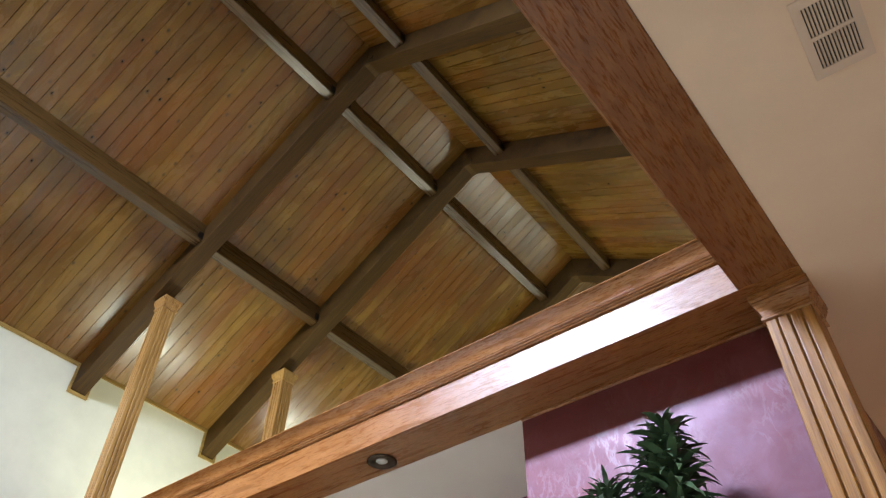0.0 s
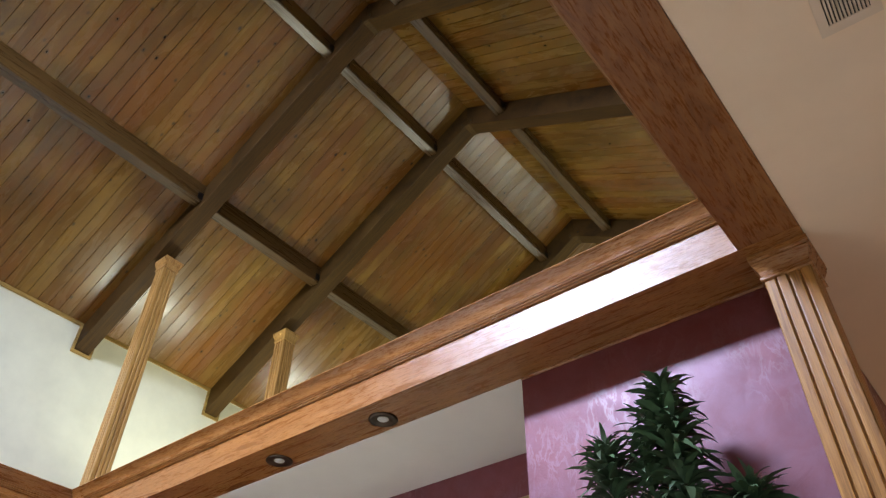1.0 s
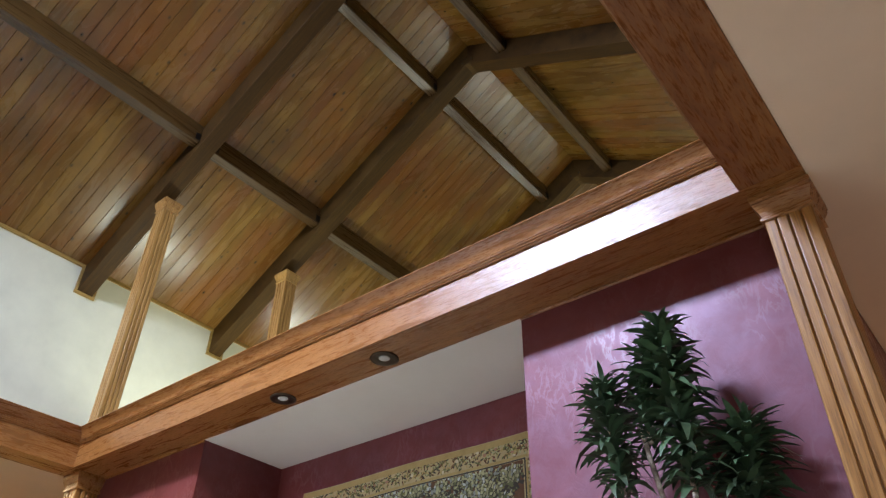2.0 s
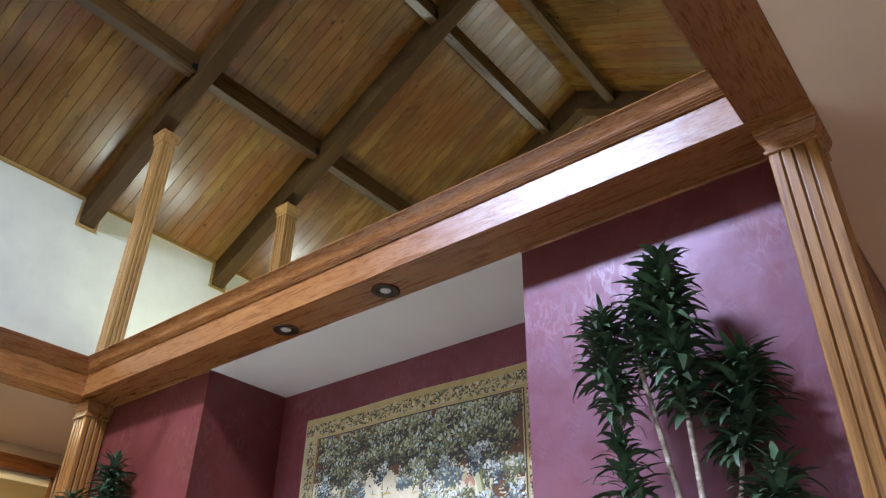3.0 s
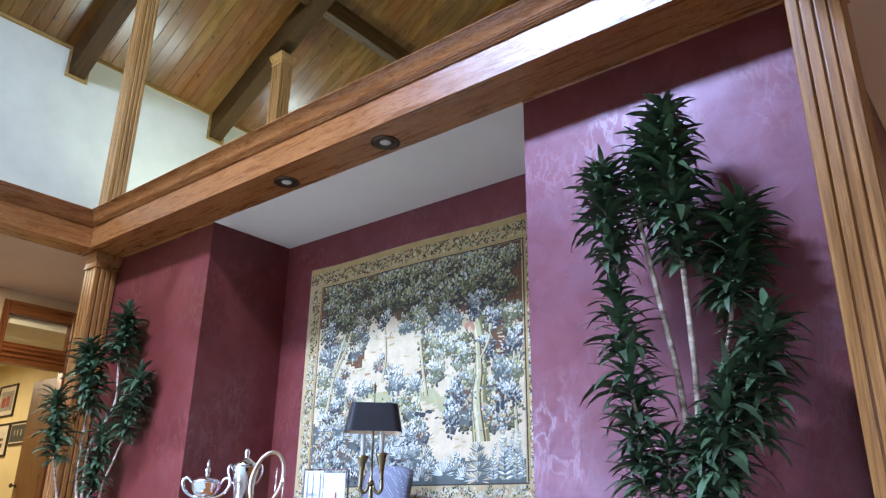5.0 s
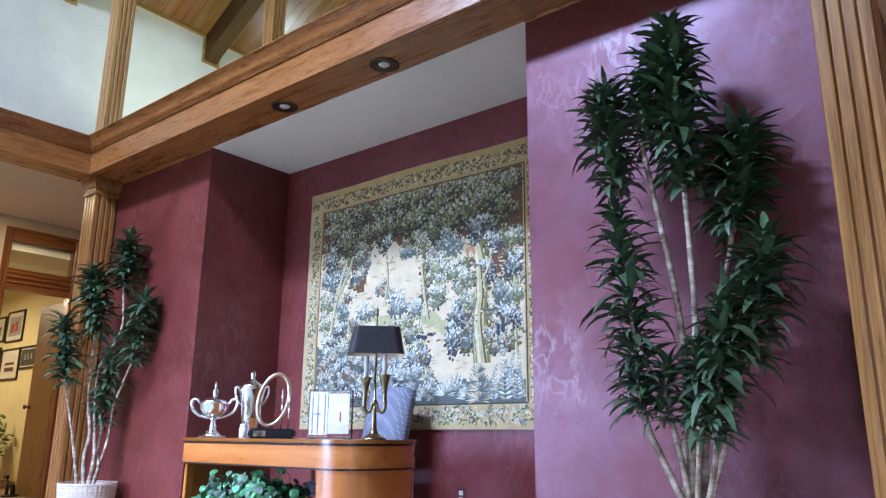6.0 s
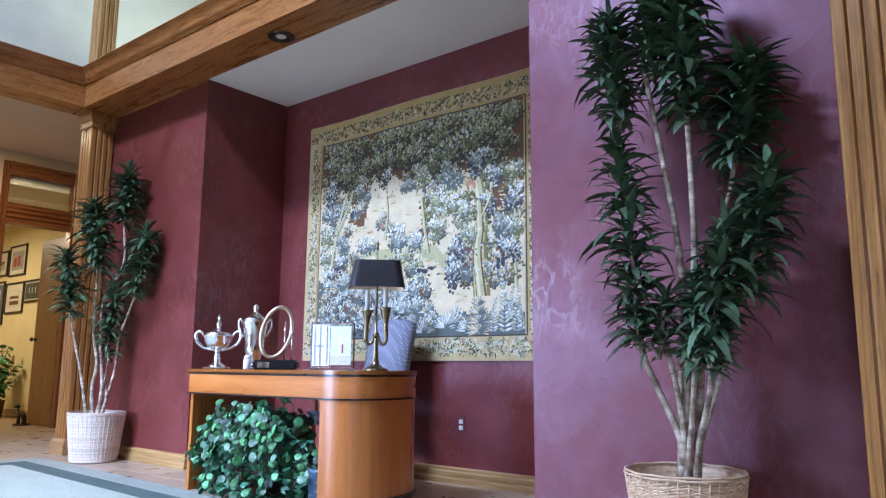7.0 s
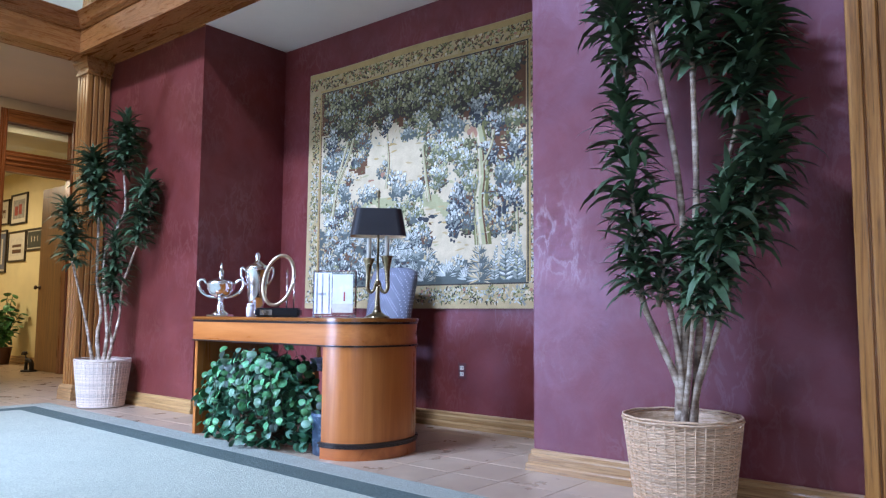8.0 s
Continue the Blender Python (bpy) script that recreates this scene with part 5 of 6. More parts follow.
# border: gold ground, dark guard lines, small leaves and blossoms
for (a, b, c, d) in ((0.0, 1.0, 0.0, IV0), (0.0, 1.0, IV1, 1.0), (0.0, IU0, IV0, IV1), (IU1, 1.0, IV0, IV1)):
    horizontal = (b - a) > (d - c)
    for k in range(480 if horizontal else 340):
        t = rng.random()
        u = a + (b - a) * (t if horizontal else rng.uniform(0.3, 0.85))
        v = c + (d - c) * (rng.uniform(0.25, 0.8) if horizontal else t)
        # darker border leaves higher up paint in the shade under the beam
        tones = (OLIVE, DUSK, BROWN, MOSS, OCHRE, SAGE) if v > 0.6 else (OLIVE, GREY, PALE, MOSS, CREAM, SAGE, DUSK)
        for i in range(3):
            leaf_shape(u, v, rng.uniform(0, 6.3), rng.uniform(0.010, 0.020), 0.006, rng.choice(tones))
        if k % 9 == 0:
            blob(u, v, 0.008, rng.choice((RUST, CREAM, TAN)), rng, 7)
g = 0.006
for (a, b, c, d, col) in ((IU0 - g, IU1 + g, IV1, IV1 + 0.005, DUSK), (IU0 - g, IU1 + g, IV0 - 0.006, IV0 - 0.001, DUSK), (IU0 - g, IU0 - 0.002, IV0, IV1, BROWN), (IU1 + 0.001, IU1 + g, IV0, IV1, DUSK),
                          (IU0 - 0.014, IU1 + 0.014, IV1 + 0.007, IV1 + 0.016, OCHRE), (IU0 - 0.014, IU0 - 0.007, IV0, IV1, OCHRE), (IU1 + 0.007, IU1 + 0.013, IV0, IV1, OCHRE), (0.0, 1.0, 0.975, 1.0, OCHRE)):
    n = 24
    for i in range(n):
        if b - a > d - c:
            shape([(a + (b - a) * i / n, c), (a + (b - a) * (i + 1) / n, c), (a + (b - a) * (i + 1) / n, d), (a + (b - a) * i / n, d)], col)
        else:
            shape([(a, c + (d - c) * i / n), (b, c + (d - c) * i / n), (b, c + (d - c) * (i + 1) / n), (a, c + (d - c) * (i + 1) / n)], col)
me = bpy.data.meshes.new("woven_picture")
me.from_pydata(verts, [], faces)
for t in threads:
    me.materials.append(t)
me.polygons.foreach_set("material_index", slots)
wp = new("woven_picture", me)
wp.parent = tap
tagged(wp, "woven trees, leaves and plain figures", kind="stuff")
# ---- wicker baskets ----
def straw(name, c0, c1, rough=0.55):
    m, nt, b = tree(name)
    vec = coords(nt, (1, 1, 1))
    a = noise_tex(nt, coords(nt, (22, 22, 120), random_shift="island"), 1.0, 4, 0.7)
    rnd = nt.nodes.new("ShaderNodeNewGeometry").outputs["Random Per Island"]
    hsv = nt.nodes.new("ShaderNodeHueSaturation")
    nt.links.new(remap(nt, rnd, 0.75, 1.2), hsv.inputs["Value"])
    nt.links.new(ramp(nt, a, ((0.3, c0), (0.7, c1))), hsv.inputs["Color"])
    nt.links.new(hsv.outputs[0], b.inputs["Base Color"])
    b.inputs["Roughness"].default_value = rough
    bump(nt, b, noise_tex(nt, vec, 160, 3), 0.3, 0.002)
    return m


def basket(parent, r0, r1, h, rows, stakes, material, sway=0.0024):
    """Round woven basket: upright stakes, strands that pass in front of and behind them, rolled rim."""
    rng = random.Random(rows)
    bm = bmesh.new()
    lathe(bm, ((r0 - 0.008, 0.004), (r1 - 0.010, h - 0.01)), 40, caps=False)
    part("lining", bm, material, parent)
    bm = bmesh.new()
    for k in range(rows):
        z = 0.010 + (h - 0.03) * (k + 0.5) / rows
        r = r0 + (r1 - r0) * z / h
        ph = (k % 2) * math.pi
        seg = stakes * 4
        pts = []
        for i in range(seg):
            a = 2 * math.pi * i / seg
            w = r + sway * math.cos(a * stakes / 2 + ph)
            pts.append((w * math.cos(a), w * math.sin(a), z + rng.uniform(-0.0020, 0.0020)))
        tube(bm, pts, (h - 0.03) / rows * 0.54, 5, True)
    part("weaving", bm, material, parent, smooth=True, kind="stuff")
    for i in range(stakes):
        a = 2 * math.pi * i / stakes
        bm = tube(bmesh.new(), [((r0 + (r1 - r0) * t + 0.0020) * math.cos(a), (r0 + (r1 - r0) * t + 0.0020) * math.sin(a), 0.004 + (h - 0.01) * t) for t in (0, 0.35, 0.7, 1)], 0.0031, 5)
        part("stake", bm, material, parent, smooth=True)
    for z, r, wob in ((h - 0.008, r1 + 0.002, 9), (h + 0.003, r1 - 0.001, 11), (0.010, r0 + 0.003, 7)):
        n = 72
        part("rim", tube(bmesh.new(), [((r + 0.0012 * math.sin(wob * a)) * math.cos(a), (r + 0.0012 * math.sin(wob * a)) * math.sin(a), z + 0.0014 * math.cos(wob * a)) for a in [2 * math.pi * i / n for i in range(n)]], 0.0050, 7, True), material, parent, smooth=True)


wicker = straw("natural_wicker", (0.46, 0.24, 0.10), (0.92, 0.70, 0.48), 0.40)
white_wicker = straw("white_painted_wicker", (0.62, 0.49, 0.385), (0.78, 0.66, 0.54))
soil = paint("dark_moss", (0.035, 0.028, 0.018), 0.95, 0.4, 20, 60, 0.8)


def bark_material():
    m, nt, b = tree("pale_ringed_bark")
    ring = noise_tex(nt, coords(nt, (7, 7, 30)), 1.0, 5, 0.65)
    blot = noise_tex(nt, coords(nt, (1, 1, 1)), 18, 5)
    col = ramp(nt, ring, ((0.30, (0.15, 0.095, 0.060)), (0.46, (0.38, 0.28, 0.19)), (0.64, (0.62, 0.52, 0.40))))
    col = mix(nt, remap(nt, blot, 0.0, 0.9, 0.46, 0.62), col, (0.15, 0.095, 0.06))
    nt.links.new(col, b.inputs["Base Color"])
    b.inputs["Roughness"].default_value = 0.7
    bump(nt, b, ring, 0.4, 0.004)
    return m


def leaf_material(name, c0, c1, rough=0.52, vein=0.0, random_from="object"):
    m, nt, b = tree(name)
    vec = coords(nt, (1, 1, 1))
    a = noise_tex(nt, vec, 22, 4)
    if random_from == "object":
        rnd = nt.nodes.new("ShaderNodeObjectInfo").outputs["Random"]
    else:
        rnd = nt.nodes.new("ShaderNodeNewGeometry").outputs["Random Per Island"]
    hsv = nt.nodes.new("ShaderNodeHueSaturation")
    nt.links.new(remap(nt, rnd, 0.5, 1.5), hsv.inputs["Value"])
    nt.links.new(remap(nt, rnd, 0.48, 0.515), hsv.inputs["Hue"])
    nt.links.new(ramp(nt, a, ((0.3, c0), (0.7, c1))), hsv.inputs["Color"])
    nt.links.new(hsv.outputs[0], b.inputs["Base Color"])
    nt.links.new(remap(nt, a, rough - 0.05, rough + 0.12, 0.3, 0.7), b.inputs["Roughness"])
    b.inputs["Specular IOR Level"].default_value = 0.35
    bump(nt, b, a, 0.15, 0.002)
    return m


bark = bark_material()
blade = leaf_material("dark_green_blade", (0.046, 0.084, 0.038), (0.080, 0.130, 0.060), 0.48)
blade_far = leaf_material("dark_green_blade_cluster", (0.040, 0.074, 0.033), (0.068, 0.114, 0.052), 0.50, random_from="island")


def blade_geometry(bm, length, width, droop, twist, m=None):
    """A lance-shaped leaf, folded along its midrib and drooping to the tip."""
    rows = []
    x = z = t0 = 0.0
    for t, w in ((0, 0.20), (0.16, 0.62), (0.40, 1.0), (0.64, 0.92), (0.86, 0.52), (1.0, 0.05)):
        x += length * (t - t0) * math.cos(droop * (t + t0) / 2)
        z -= length * (t - t0) * math.sin(droop * (t + t0) / 2)
        t0 = t
        a = twist * t
        hw = width / 2 * w
        row = [Vector((x, -hw * math.cos(a), z + hw * 0.20 - hw * math.sin(a))), Vector((x, 0, z)), Vector((x, hw * math.cos(a), z + hw * 0.20 + hw * math.sin(a)))]
        rows.append([bm.verts.new(m @ v if m else v) for v in row])
    for a, b in zip(rows, rows[1:]):
        for i in (0, 1):
            bm.faces.new((a[i], b[i], b[i + 1], a[i + 1]))


def blade_meshes(material):
    out = []
    for i, (l, w, d, t) in enumerate(((0.180, 0.031, 1.25, 0.2), (0.196, 0.030, 1.6, -0.3), (0.160, 0.033, 0.95, 0.1), (0.205, 0.029, 1.9, 0.35), (0.10, 0.023, 0.4, -0.1))):
        bm = bmesh.new()
        blade_geometry(bm, l, w, d, t)
        out.append(to_mesh("leaf", bm, material, True))
    return out


BLADES = blade_meshes(blade)


def leaf_frames(path, count, rng, lean=1.0):
    """Poses of leaves in a spiral along a stem: upright at the tip, hanging further down."""
    out = []
    n = len(path) - 1
    for i in range(count):
        t = (i + rng.random() * 0.6) / count
        f = t * n
        k = min(n - 1, int(f))
        p = path[k].lerp(path[k + 1], f - k)
        ang = i * 137.5 + rng.uniform(-18, 18)
        elev = 42 + 16 * t + 28 * max(0, t - 0.90) / 0.10 + rng.uniform(-34, 24)
        size = rng.uniform(0.66, 1.04) * (0.92 + 0.25 * math.sin(math.pi * min(1, t * 1.05))) * lean
        out.append((t, Matrix.Translation(p) @ Matrix.Rotation(radians(ang), 4, "Z") @ Matrix.Rotation(radians(-elev), 4, "Y") @ Matrix.Rotation(radians(rng.uniform(-25, 25)), 4, "X") @ Matrix.Diagonal((size, size, size, 1))))
    return out


def cane_plant(name, at, stems, heads, label, seed, r0, r1, h, rows, stakes, material, stout):
    """Potted cane plant: woven basket, ringed canes, spiral heads of leaves."""
    rng = random.Random(seed)
    o = Vector(at)
    plant = thing(name, pose(*at), label, "plant", "tall potted plants")
    basket(plant, r0, r1, h, rows, stakes, material)
    part("soil", lathe(bmesh.new(), ((r1 * 0.92 - 0.005, h - 0.07), (r1 * 0.6, h - 0.055), (0.01, h - 0.05)), 24), soil, plant)
    for pts, rad in stems:
        path = bend([Vector(p) - o for p in pts], 6)
        n = len(path)
        part("stem", tube(bmesh.new(), path, [stout * rad * (1.12 - 0.42 * i / n + 0.40 * max(0, 1 - 4 * i / n)) * (1 + 0.07 * math.sin(i * 1.9)) for i in range(n)], 9), bark, plant, smooth=True)
    for pts, single, extra, lean in heads:
        path = bend([Vector(p) - o for p in pts], 5)
        n = len(path)
        cane = part("stem", tube(bmesh.new(), path, [0.011 * (1.1 - 0.6 * i / n) for i in range(n)], 7), bark, plant, smooth=True)
        for t, m in leaf_frames(path, single, rng, lean):
            lf = new("leaf", BLADES[4 if t > 0.93 else rng.randrange(4)])
            lf.parent = cane
            lf.matrix_local = m
        bm = bmesh.new()
        for t, m in leaf_frames(path, int(extra * 3.2), rng, lean * 1.05):
            blade_geometry(bm, rng.uniform(0.10, 0.175), rng.uniform(0.023, 0.031), rng.uniform(0.8, 1.9), rng.uniform(-0.4, 0.4), m)
        part("foliage", bm, blade_far, plant, smooth=True, kind="stuff")
    return plant


cane_plant("potted_plant", (-1.165, 3.0, 0.002), (
    (((-1.17, 3.0, 0.34), (-1.127, 2.98, 0.79), (-1.107, 2.98, 0.97), (-1.076, 2.98, 1.295), (-1.079, 2.98, 1.83)), 0.024),
    (((-1.18, 3.02, 0.34), (-1.165, 3.0, 0.70), (-1.134, 2.99, 0.97), (-1.150, 2.99, 1.343), (-1.212, 2.99, 1.773), (-1.275, 2.99, 2.17)), 0.023),
    (((-1.17, 2.97, 0.34), (-1.155, 2.96, 0.50), (-1.235, 2.95, 0.70), (-1.29, 2.93, 0.85), (-1.295, 2.90, 1.00), (-1.285, 2.88, 1.14)), 0.022),
    (((-1.15, 2.96, 0.42), (-1.150, 2.955, 0.60), (-1.195, 2.93, 0.90), (-1.275, 2.86, 1.16), (-1.295, 2.84, 1.27)), 0.018),
    (((-1.11, 2.96, 0.34), (-1.09, 2.95, 0.48), (-1.02, 2.91, 0.70), (-0.990, 2.87, 0.84)), 0.020),
    (((-1.13, 3.03, 0.34), (-1.10, 3.06, 0.80), (-1.06, 3.08, 1.20), (-1.0, 3.10, 1.417), (-0.955, 3.10, 1.553), (-0.930, 3.12, 1.70)), 0.018),
    (((-1.14, 2.945, 0.34), (-1.10, 2.92, 0.58), (-1.055, 2.87, 0.84)), 0.017),
    (((-1.13, 2.99, 0.34), (-1.085, 3.0, 0.54), (-1.0, 3.0, 0.78), (-0.90, 3.0, 1.12)), 0.018)), (
    (((-1.079, 2.98, 1.84), (-1.088, 2.97, 2.26), (-1.094, 2.97, 2.62)), 62, 110, 1.28),
    (((-1.235, 2.99, 2.08), (-1.22, 2.98, 2.30), (-1.17, 2.98, 2.47)), 26, 40, 1.12),
    (((-1.367, 2.93, 1.86), (-1.40, 2.93, 2.16), (-1.402, 2.93, 2.38)), 42, 64, 1.20),
    (((-1.290, 2.88, 0.88), (-1.300, 2.88, 1.12), (-1.328, 2.88, 1.46), (-1.368, 2.88, 1.80)), 70, 100, 1.12),
    (((-0.933, 3.12, 1.66), (-0.885, 3.12, 1.90), (-0.850, 3.12, 2.10)), 40, 110, 1.28),
    (((-0.901, 3.0, 1.08), (-0.83, 3.0, 1.34), (-0.768, 3.0, 1.56)), 40, 84, 1.24),
    (((-0.990, 2.84, 0.78), (-0.950, 2.84, 1.05), (-0.895, 2.84, 1.33)), 42, 80, 1.10),
    (((-1.055, 2.87, 0.82), (-1.045, 2.86, 0.98), (-1.03, 2.86, 1.14)), 24, 30, 1.05),
    (((-1.215, 2.90, 0.84), (-1.19, 2.89, 0.98), (-1.165, 2.88, 1.08)), 14, 16, 0.95)),
    "tall cane plant with dark green leaves in a natural wicker basket", 3, 0.187, 0.236, 0.390, 62, 38, wicker, 0.68)

cane_plant("potted_plant", (-6.25, 3.06, 0.002), (
    (((-6.25, 3.06, 0.32), (-6.22, 3.07, 0.62), (-6.26, 3.05, 0.95), (-6.27, 3.05, 1.35), (-6.13, 3.13, 1.66), (-6.20, 3.14, 2.05)), 0.017),
    (((-6.27, 3.04, 0.32), (-6.31, 3.03, 0.60), (-6.24, 3.02, 0.80), (-6.30, 3.0, 1.10), (-6.28, 2.98, 1.62)), 0.019),
    (((-6.28, 3.0, 0.32), (-6.34, 2.92, 0.80), (-6.38, 2.82, 1.22)), 0.015),
    (((-6.24, 3.08, 0.32), (-6.19, 3.10, 0.52), (-6.25, 3.11, 0.66), (-6.22, 3.11, 0.88)), 0.016),
    (((-6.23, 3.08, 0.32), (-6.21, 3.12, 0.55), (-6.18, 3.15, 0.76), (-6.17, 3.16, 1.02), (-6.07, 3.17, 1.22), (-5.97, 3.17, 1.38)), 0.014)), (
    (((-6.20, 3.14, 2.05), (-6.19, 3.14, 2.25), (-6.165, 3.14, 2.50)), 42, 76, 1.26),
    (((-6.28, 2.98, 1.60), (-6.32, 2.96, 1.90), (-6.36, 2.93, 2.18)), 46, 86, 1.34),
    (((-5.97, 3.17, 1.36), (-5.89, 3.17, 1.66), (-5.85, 3.17, 1.91)), 46, 80, 1.28),
    (((-6.32, 2.80, 1.20), (-6.37, 2.78, 1.48), (-6.42, 2.76, 1.72)), 40, 70, 1.22),
    (((-6.25, 3.11, 0.86), (-6.23, 3.11, 1.18), (-6.21, 3.10, 1.48)), 46, 76, 1.18)),
    "tall cane plant with dark green leaves in a white wicker basket", 8, 0.180, 0.224, 0.398, 60, 40, white_wicker, 0.82)

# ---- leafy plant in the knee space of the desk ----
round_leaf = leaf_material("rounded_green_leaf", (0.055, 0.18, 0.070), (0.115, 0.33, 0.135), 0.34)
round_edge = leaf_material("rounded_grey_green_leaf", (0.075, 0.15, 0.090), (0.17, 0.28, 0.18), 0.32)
# darker leaf copy, its colour paints the shaded gaps between leaves
round_shade = leaf_material("rounded_shade_leaf", (0.030, 0.050, 0.036), (0.07, 0.10, 0.075), 0.42)
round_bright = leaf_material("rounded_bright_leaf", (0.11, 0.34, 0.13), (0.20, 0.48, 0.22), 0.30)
ROUND = []
for i, (l, w, mt) in enumerate(((0.050, 0.054, round_leaf), (0.044, 0.048, round_leaf), (0.056, 0.056, round_leaf), (0.050, 0.052, round_edge), (0.050, 0.050, round_shade), (0.040, 0.042, round_bright))):
    bm = bmesh.new()
    rows = []
    for t, ww in ((0, 0.35), (0.10, 0.78), (0.38, 1.0), (0.68, 0.92), (0.90, 0.58), (1.0, 0.12)):
        hw = w / 2 * ww
        z = 0.006 * math.sin(t * 3.0) - 0.006 * t * t
        rows.append([bm.verts.new((l * t, -hw, z - 0.12 * hw)), bm.verts.new((l * t, 0, z + 0.10 * hw)), bm.verts.new((l * t, hw, z - 0.12 * hw))])
    for a, b in zip(rows, rows[1:]):
        for k in (0, 1):
            bm.faces.new((a[k], b[k], b[k + 1], a[k + 1]))
    ROUND.append(to_mesh("leaf", bm, mt, True))

brown_pot = paint("brown_glazed_pot", (0.10, 0.045, 0.025), 0.35)
BX, BY = -3.79, 2.89
bush = thing("leafy_plant", pose(BX, BY, 0.002), "bushy plant with rounded green leaves under the desk", "plant")
part("pot", lathe(bmesh.new(), ((0.11, 0), (0.12, 0.004), (0.145, 0.15), (0.155, 0.155), (0.155, 0.18), (0.145, 0.182), (0.14, 0.165), (0.01, 0.16)), 28), brown_pot, bush, smooth=True)
rng = random.Random(21)
vine_mat = paint("green_vine", (0.045, 0.06, 0.03), 0.6)
for s in range(128):
    a = rng.uniform(-math.pi, math.pi) if s % 3 else rng.uniform(-math.pi, 0)
    r = rng.uniform(0.55, 1.0)
    ex, ey = 0.58 * r * math.cos(a), 0.23 * r * math.sin(a) - 0.03
    roof = 0.585 - 0.32 * (ex / 0.60) ** 2
    top_z = roof * rng.uniform(0.7, 1.0)
    end_z = rng.uniform(0.05, roof)
    path = bend(((0.05 * math.cos(a), 0.03 * math.sin(a), 0.16), (ex * 0.45, ey * 0.5, top_z * 0.9), (ex * 0.85, ey * 0.9, min(roof, max(top_z, end_z))), (ex, ey, end_z)), 5)
    v = part("vine", tube(bmesh.new(), path, 0.0016, 5), vine_mat, bush)
    for k in (6, 9, 11, 13, 15):
        p = path[k] + Vector((rng.uniform(-0.03, 0.03), rng.uniform(-0.03, 0.02), rng.uniform(-0.02, 0.03)))
        p.z = max(0.04, p.z)
        out_ang = math.degrees(math.atan2(p.y - 0.06, p.x * 0.35)) + rng.uniform(-70, 70)
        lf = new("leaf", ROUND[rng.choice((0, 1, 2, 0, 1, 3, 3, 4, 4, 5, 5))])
        lf.parent = v
        sc = rng.uniform(0.80, 1.16)
        lf.matrix_local = Matrix.Translation(p) @ Matrix.Rotation(radians(out_ang), 4, "Z") @ Matrix.Rotation(radians(rng.uniform(35, 80)), 4, "Y") @ Matrix.Rotation(radians(rng.uniform(-30, 30)), 4, "X") @ Matrix.Diagonal((sc, sc, sc, 1))
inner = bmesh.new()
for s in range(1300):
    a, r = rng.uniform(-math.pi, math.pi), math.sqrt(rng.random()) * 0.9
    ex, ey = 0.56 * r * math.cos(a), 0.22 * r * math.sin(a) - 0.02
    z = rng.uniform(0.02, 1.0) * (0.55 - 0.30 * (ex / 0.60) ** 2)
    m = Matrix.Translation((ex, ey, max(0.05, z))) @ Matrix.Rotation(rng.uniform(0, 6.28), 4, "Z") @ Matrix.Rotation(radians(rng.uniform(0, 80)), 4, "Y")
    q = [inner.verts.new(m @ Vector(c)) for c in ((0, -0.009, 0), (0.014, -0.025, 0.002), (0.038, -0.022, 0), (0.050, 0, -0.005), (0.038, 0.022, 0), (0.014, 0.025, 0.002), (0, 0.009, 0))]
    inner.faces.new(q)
# inner leaves coloured darker to stand in for shade within the bush
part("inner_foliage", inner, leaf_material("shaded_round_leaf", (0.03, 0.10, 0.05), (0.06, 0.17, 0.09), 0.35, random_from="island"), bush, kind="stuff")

# blue marbled cachepot beside the pedestal
def marble():
    m, nt, b = tree("blue_marbled_glaze")
    v = noise_tex(nt, coords(nt, (1, 1, 1)), 16, 6, 0.7, 2.0)
    nt.links.new(ramp(nt, v, ((0.35, (0.02, 0.035, 0.06)), (0.55, (0.05, 0.085, 0.13)), (0.66, (0.22, 0.28, 0.33)))), b.inputs["Base Color"])
    b.inputs["Roughness"].default_value = 0.3
    return m


pot = lathe(bmesh.new(), ((0.085, 0), (0.092, 0.006), (0.098, 0.20), (0.104, 0.215), (0.104, 0.235), (0.096, 0.236), (0.09, 0.21), (0.01, 0.205)), 26)
solid("planter", pot, marble(), "blue marbled planter beside the desk pedestal", "planter", kind="", smooth=True).matrix_world = pose(-3.20, 2.90, 0.002)

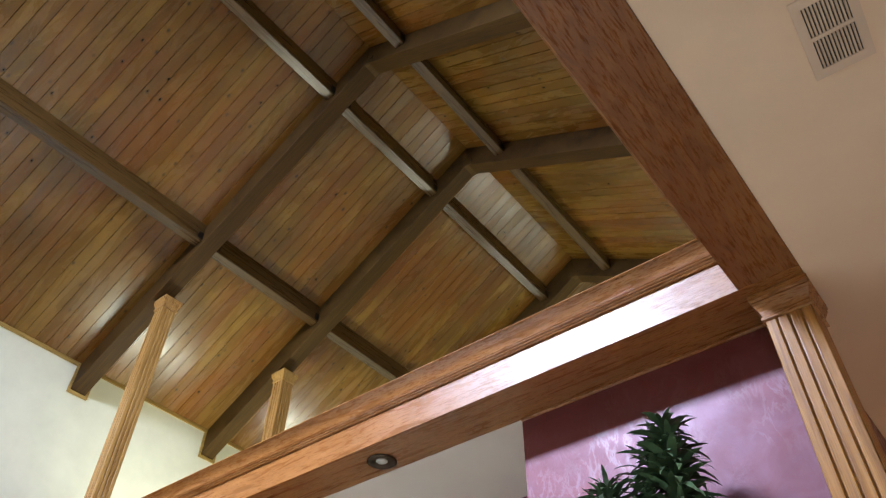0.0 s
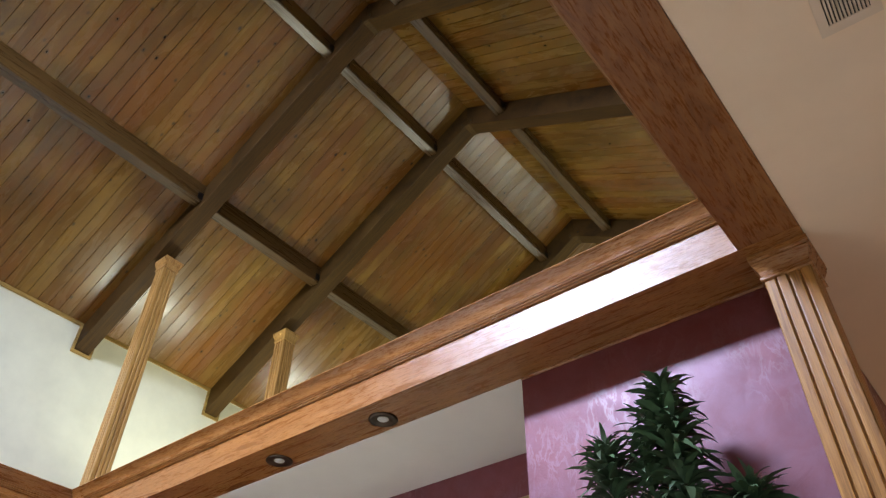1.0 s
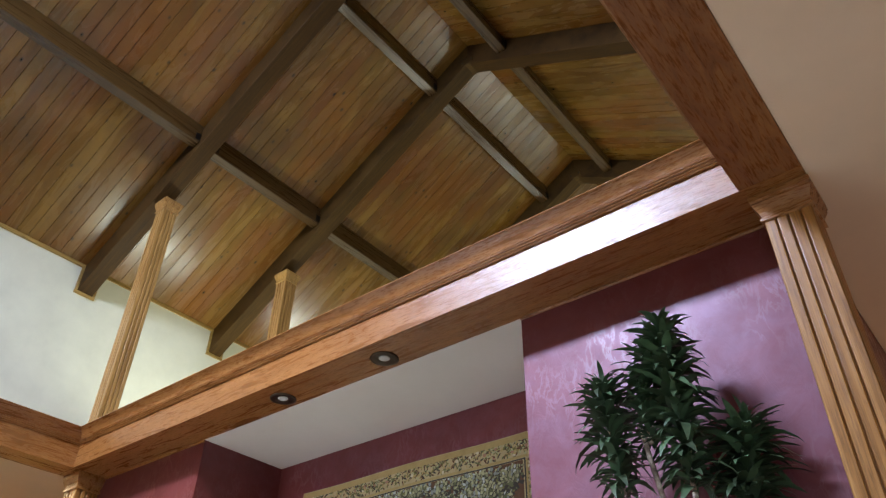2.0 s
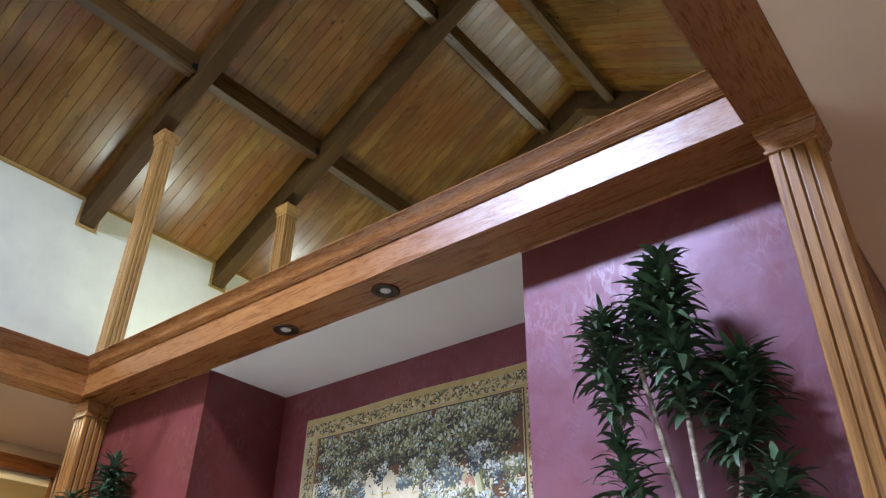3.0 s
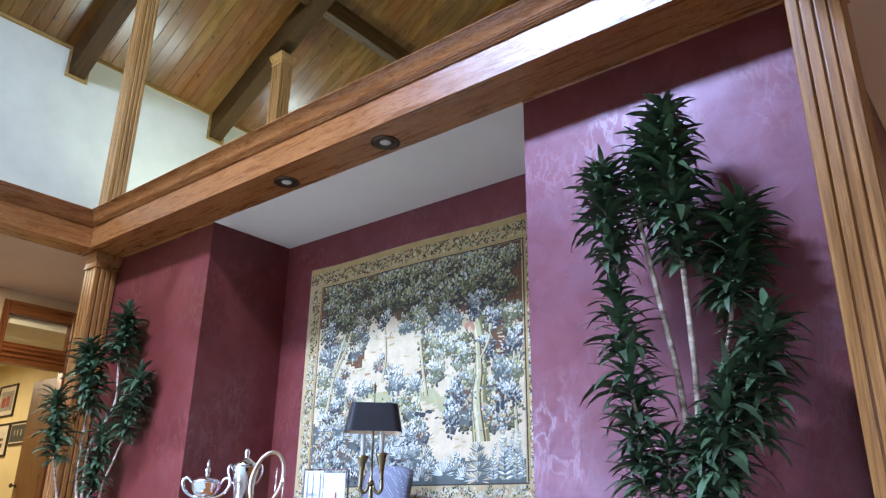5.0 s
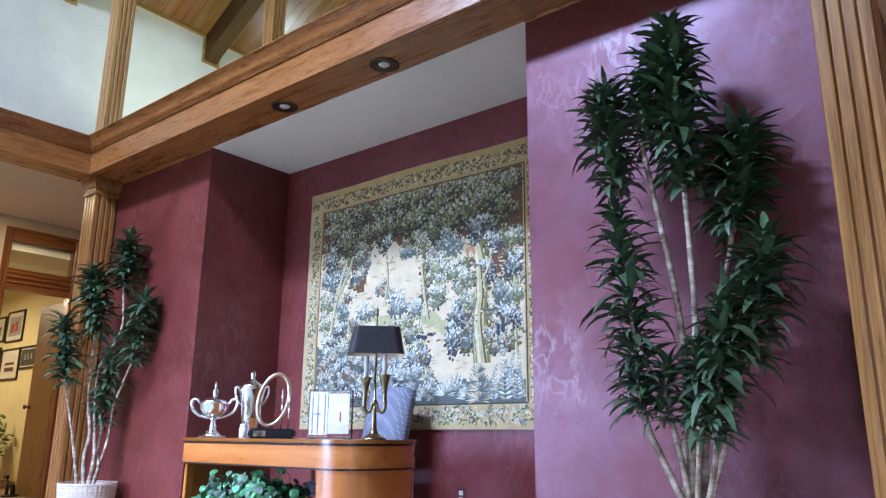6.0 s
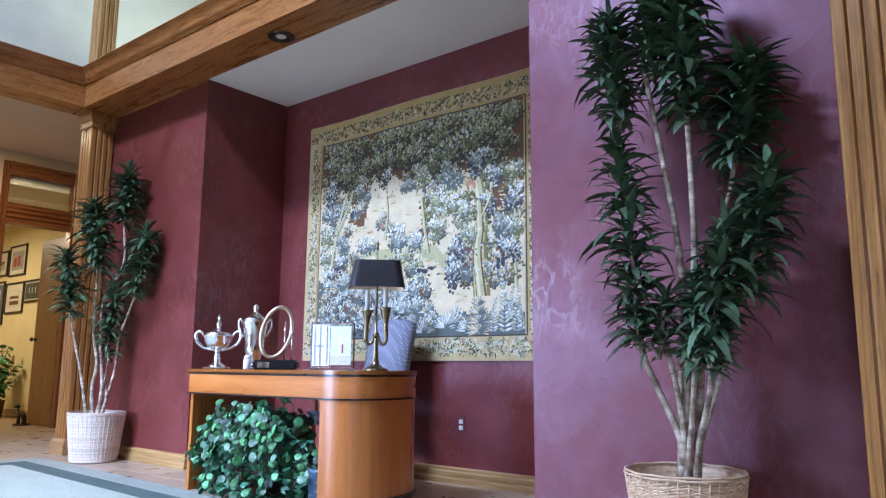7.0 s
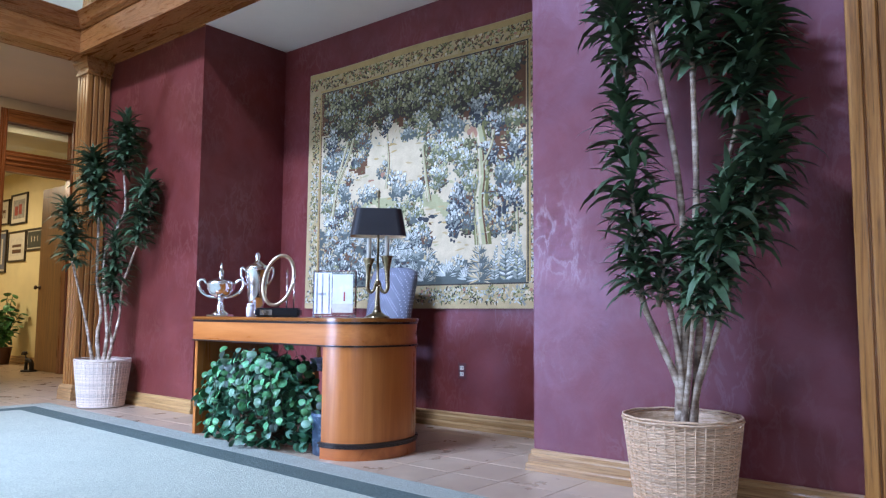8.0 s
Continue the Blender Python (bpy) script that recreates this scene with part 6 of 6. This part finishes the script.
# plant standing in the office
office = thing("office_plant", pose(-12.25, 4.42, 0.002), "leafy green plant in a dark pot on the office floor", "plant")
part("pot", lathe(bmesh.new(), ((0.12, 0), (0.15, 0.24), (0.16, 0.25), (0.15, 0.26), (0.01, 0.24)), 22), brown_pot, office, smooth=True)
rng = random.Random(4)
for s in range(20):
    a, reach, hh = rng.uniform(0, 6.28), rng.uniform(0.1, 0.30), rng.uniform(0.55, 1.15)
    path = bend(((0, 0, 0.23), (reach * 0.3 * math.cos(a), reach * 0.3 * math.sin(a), hh * 0.6), (reach * math.cos(a), reach * math.sin(a), hh)), 5)
    v = part("vine", tube(bmesh.new(), path, 0.005, 5), vine_mat, office)
    for k in range(4, len(path)):
        lf = new("leaf", ROUND[rng.randrange(3)])
        lf.parent = v
        lf.matrix_local = Matrix.Translation(path[k]) @ Matrix.Rotation(a + rng.uniform(-1.5, 1.5), 4, "Z") @ Matrix.Rotation(radians(rng.uniform(0, 60)), 4, "Y") @ Matrix.Diagonal((2.2, 2.0, 2.0, 1))

# ---- floor tiles ----
TS, GAP = 0.3125, 0.004
tile_bm = boxes((GAP / 2, TS - GAP / 2, GAP / 2, TS - GAP / 2, -0.006, 0.0))
bmesh.ops.bevel(tile_bm, geom=[e for e in tile_bm.edges if e.verts[0].co.z > -0.001 and e.verts[1].co.z > -0.001], offset=0.002, segments=1, affect="EDGES")
tile_me = to_mesh("tile", tile_bm, tile_mat)
TX, TY = -2.056, 2.985
rest = []
for i in range(-43, 17):
    for j in range(-17, 20):
        x, y = TX + i * TS, TY + j * TS
        if -7.4 < x < -0.5 and 2.2 < y < 4.15:
            t = new("tile", tile_me)
            t.parent = floor
            t.location = (x, y, 0)
        else:
            rest.append((x, y))
verts, faces = [], []
for x, y in rest:
    b = len(verts)
    verts += [(x + a, y + c, 0.0) for a, c in ((GAP / 2, GAP / 2), (TS - GAP / 2, GAP / 2), (TS - GAP / 2, TS - GAP / 2), (GAP / 2, TS - GAP / 2))]
    faces.append((b, b + 1, b + 2, b + 3))
me = bpy.data.meshes.new("tile_field")
me.from_pydata(verts, [], faces)
me.materials.append(tile_mat)
tf = new("tile_field", me)
tf.parent = floor
tagged(tf, kind="stuff")
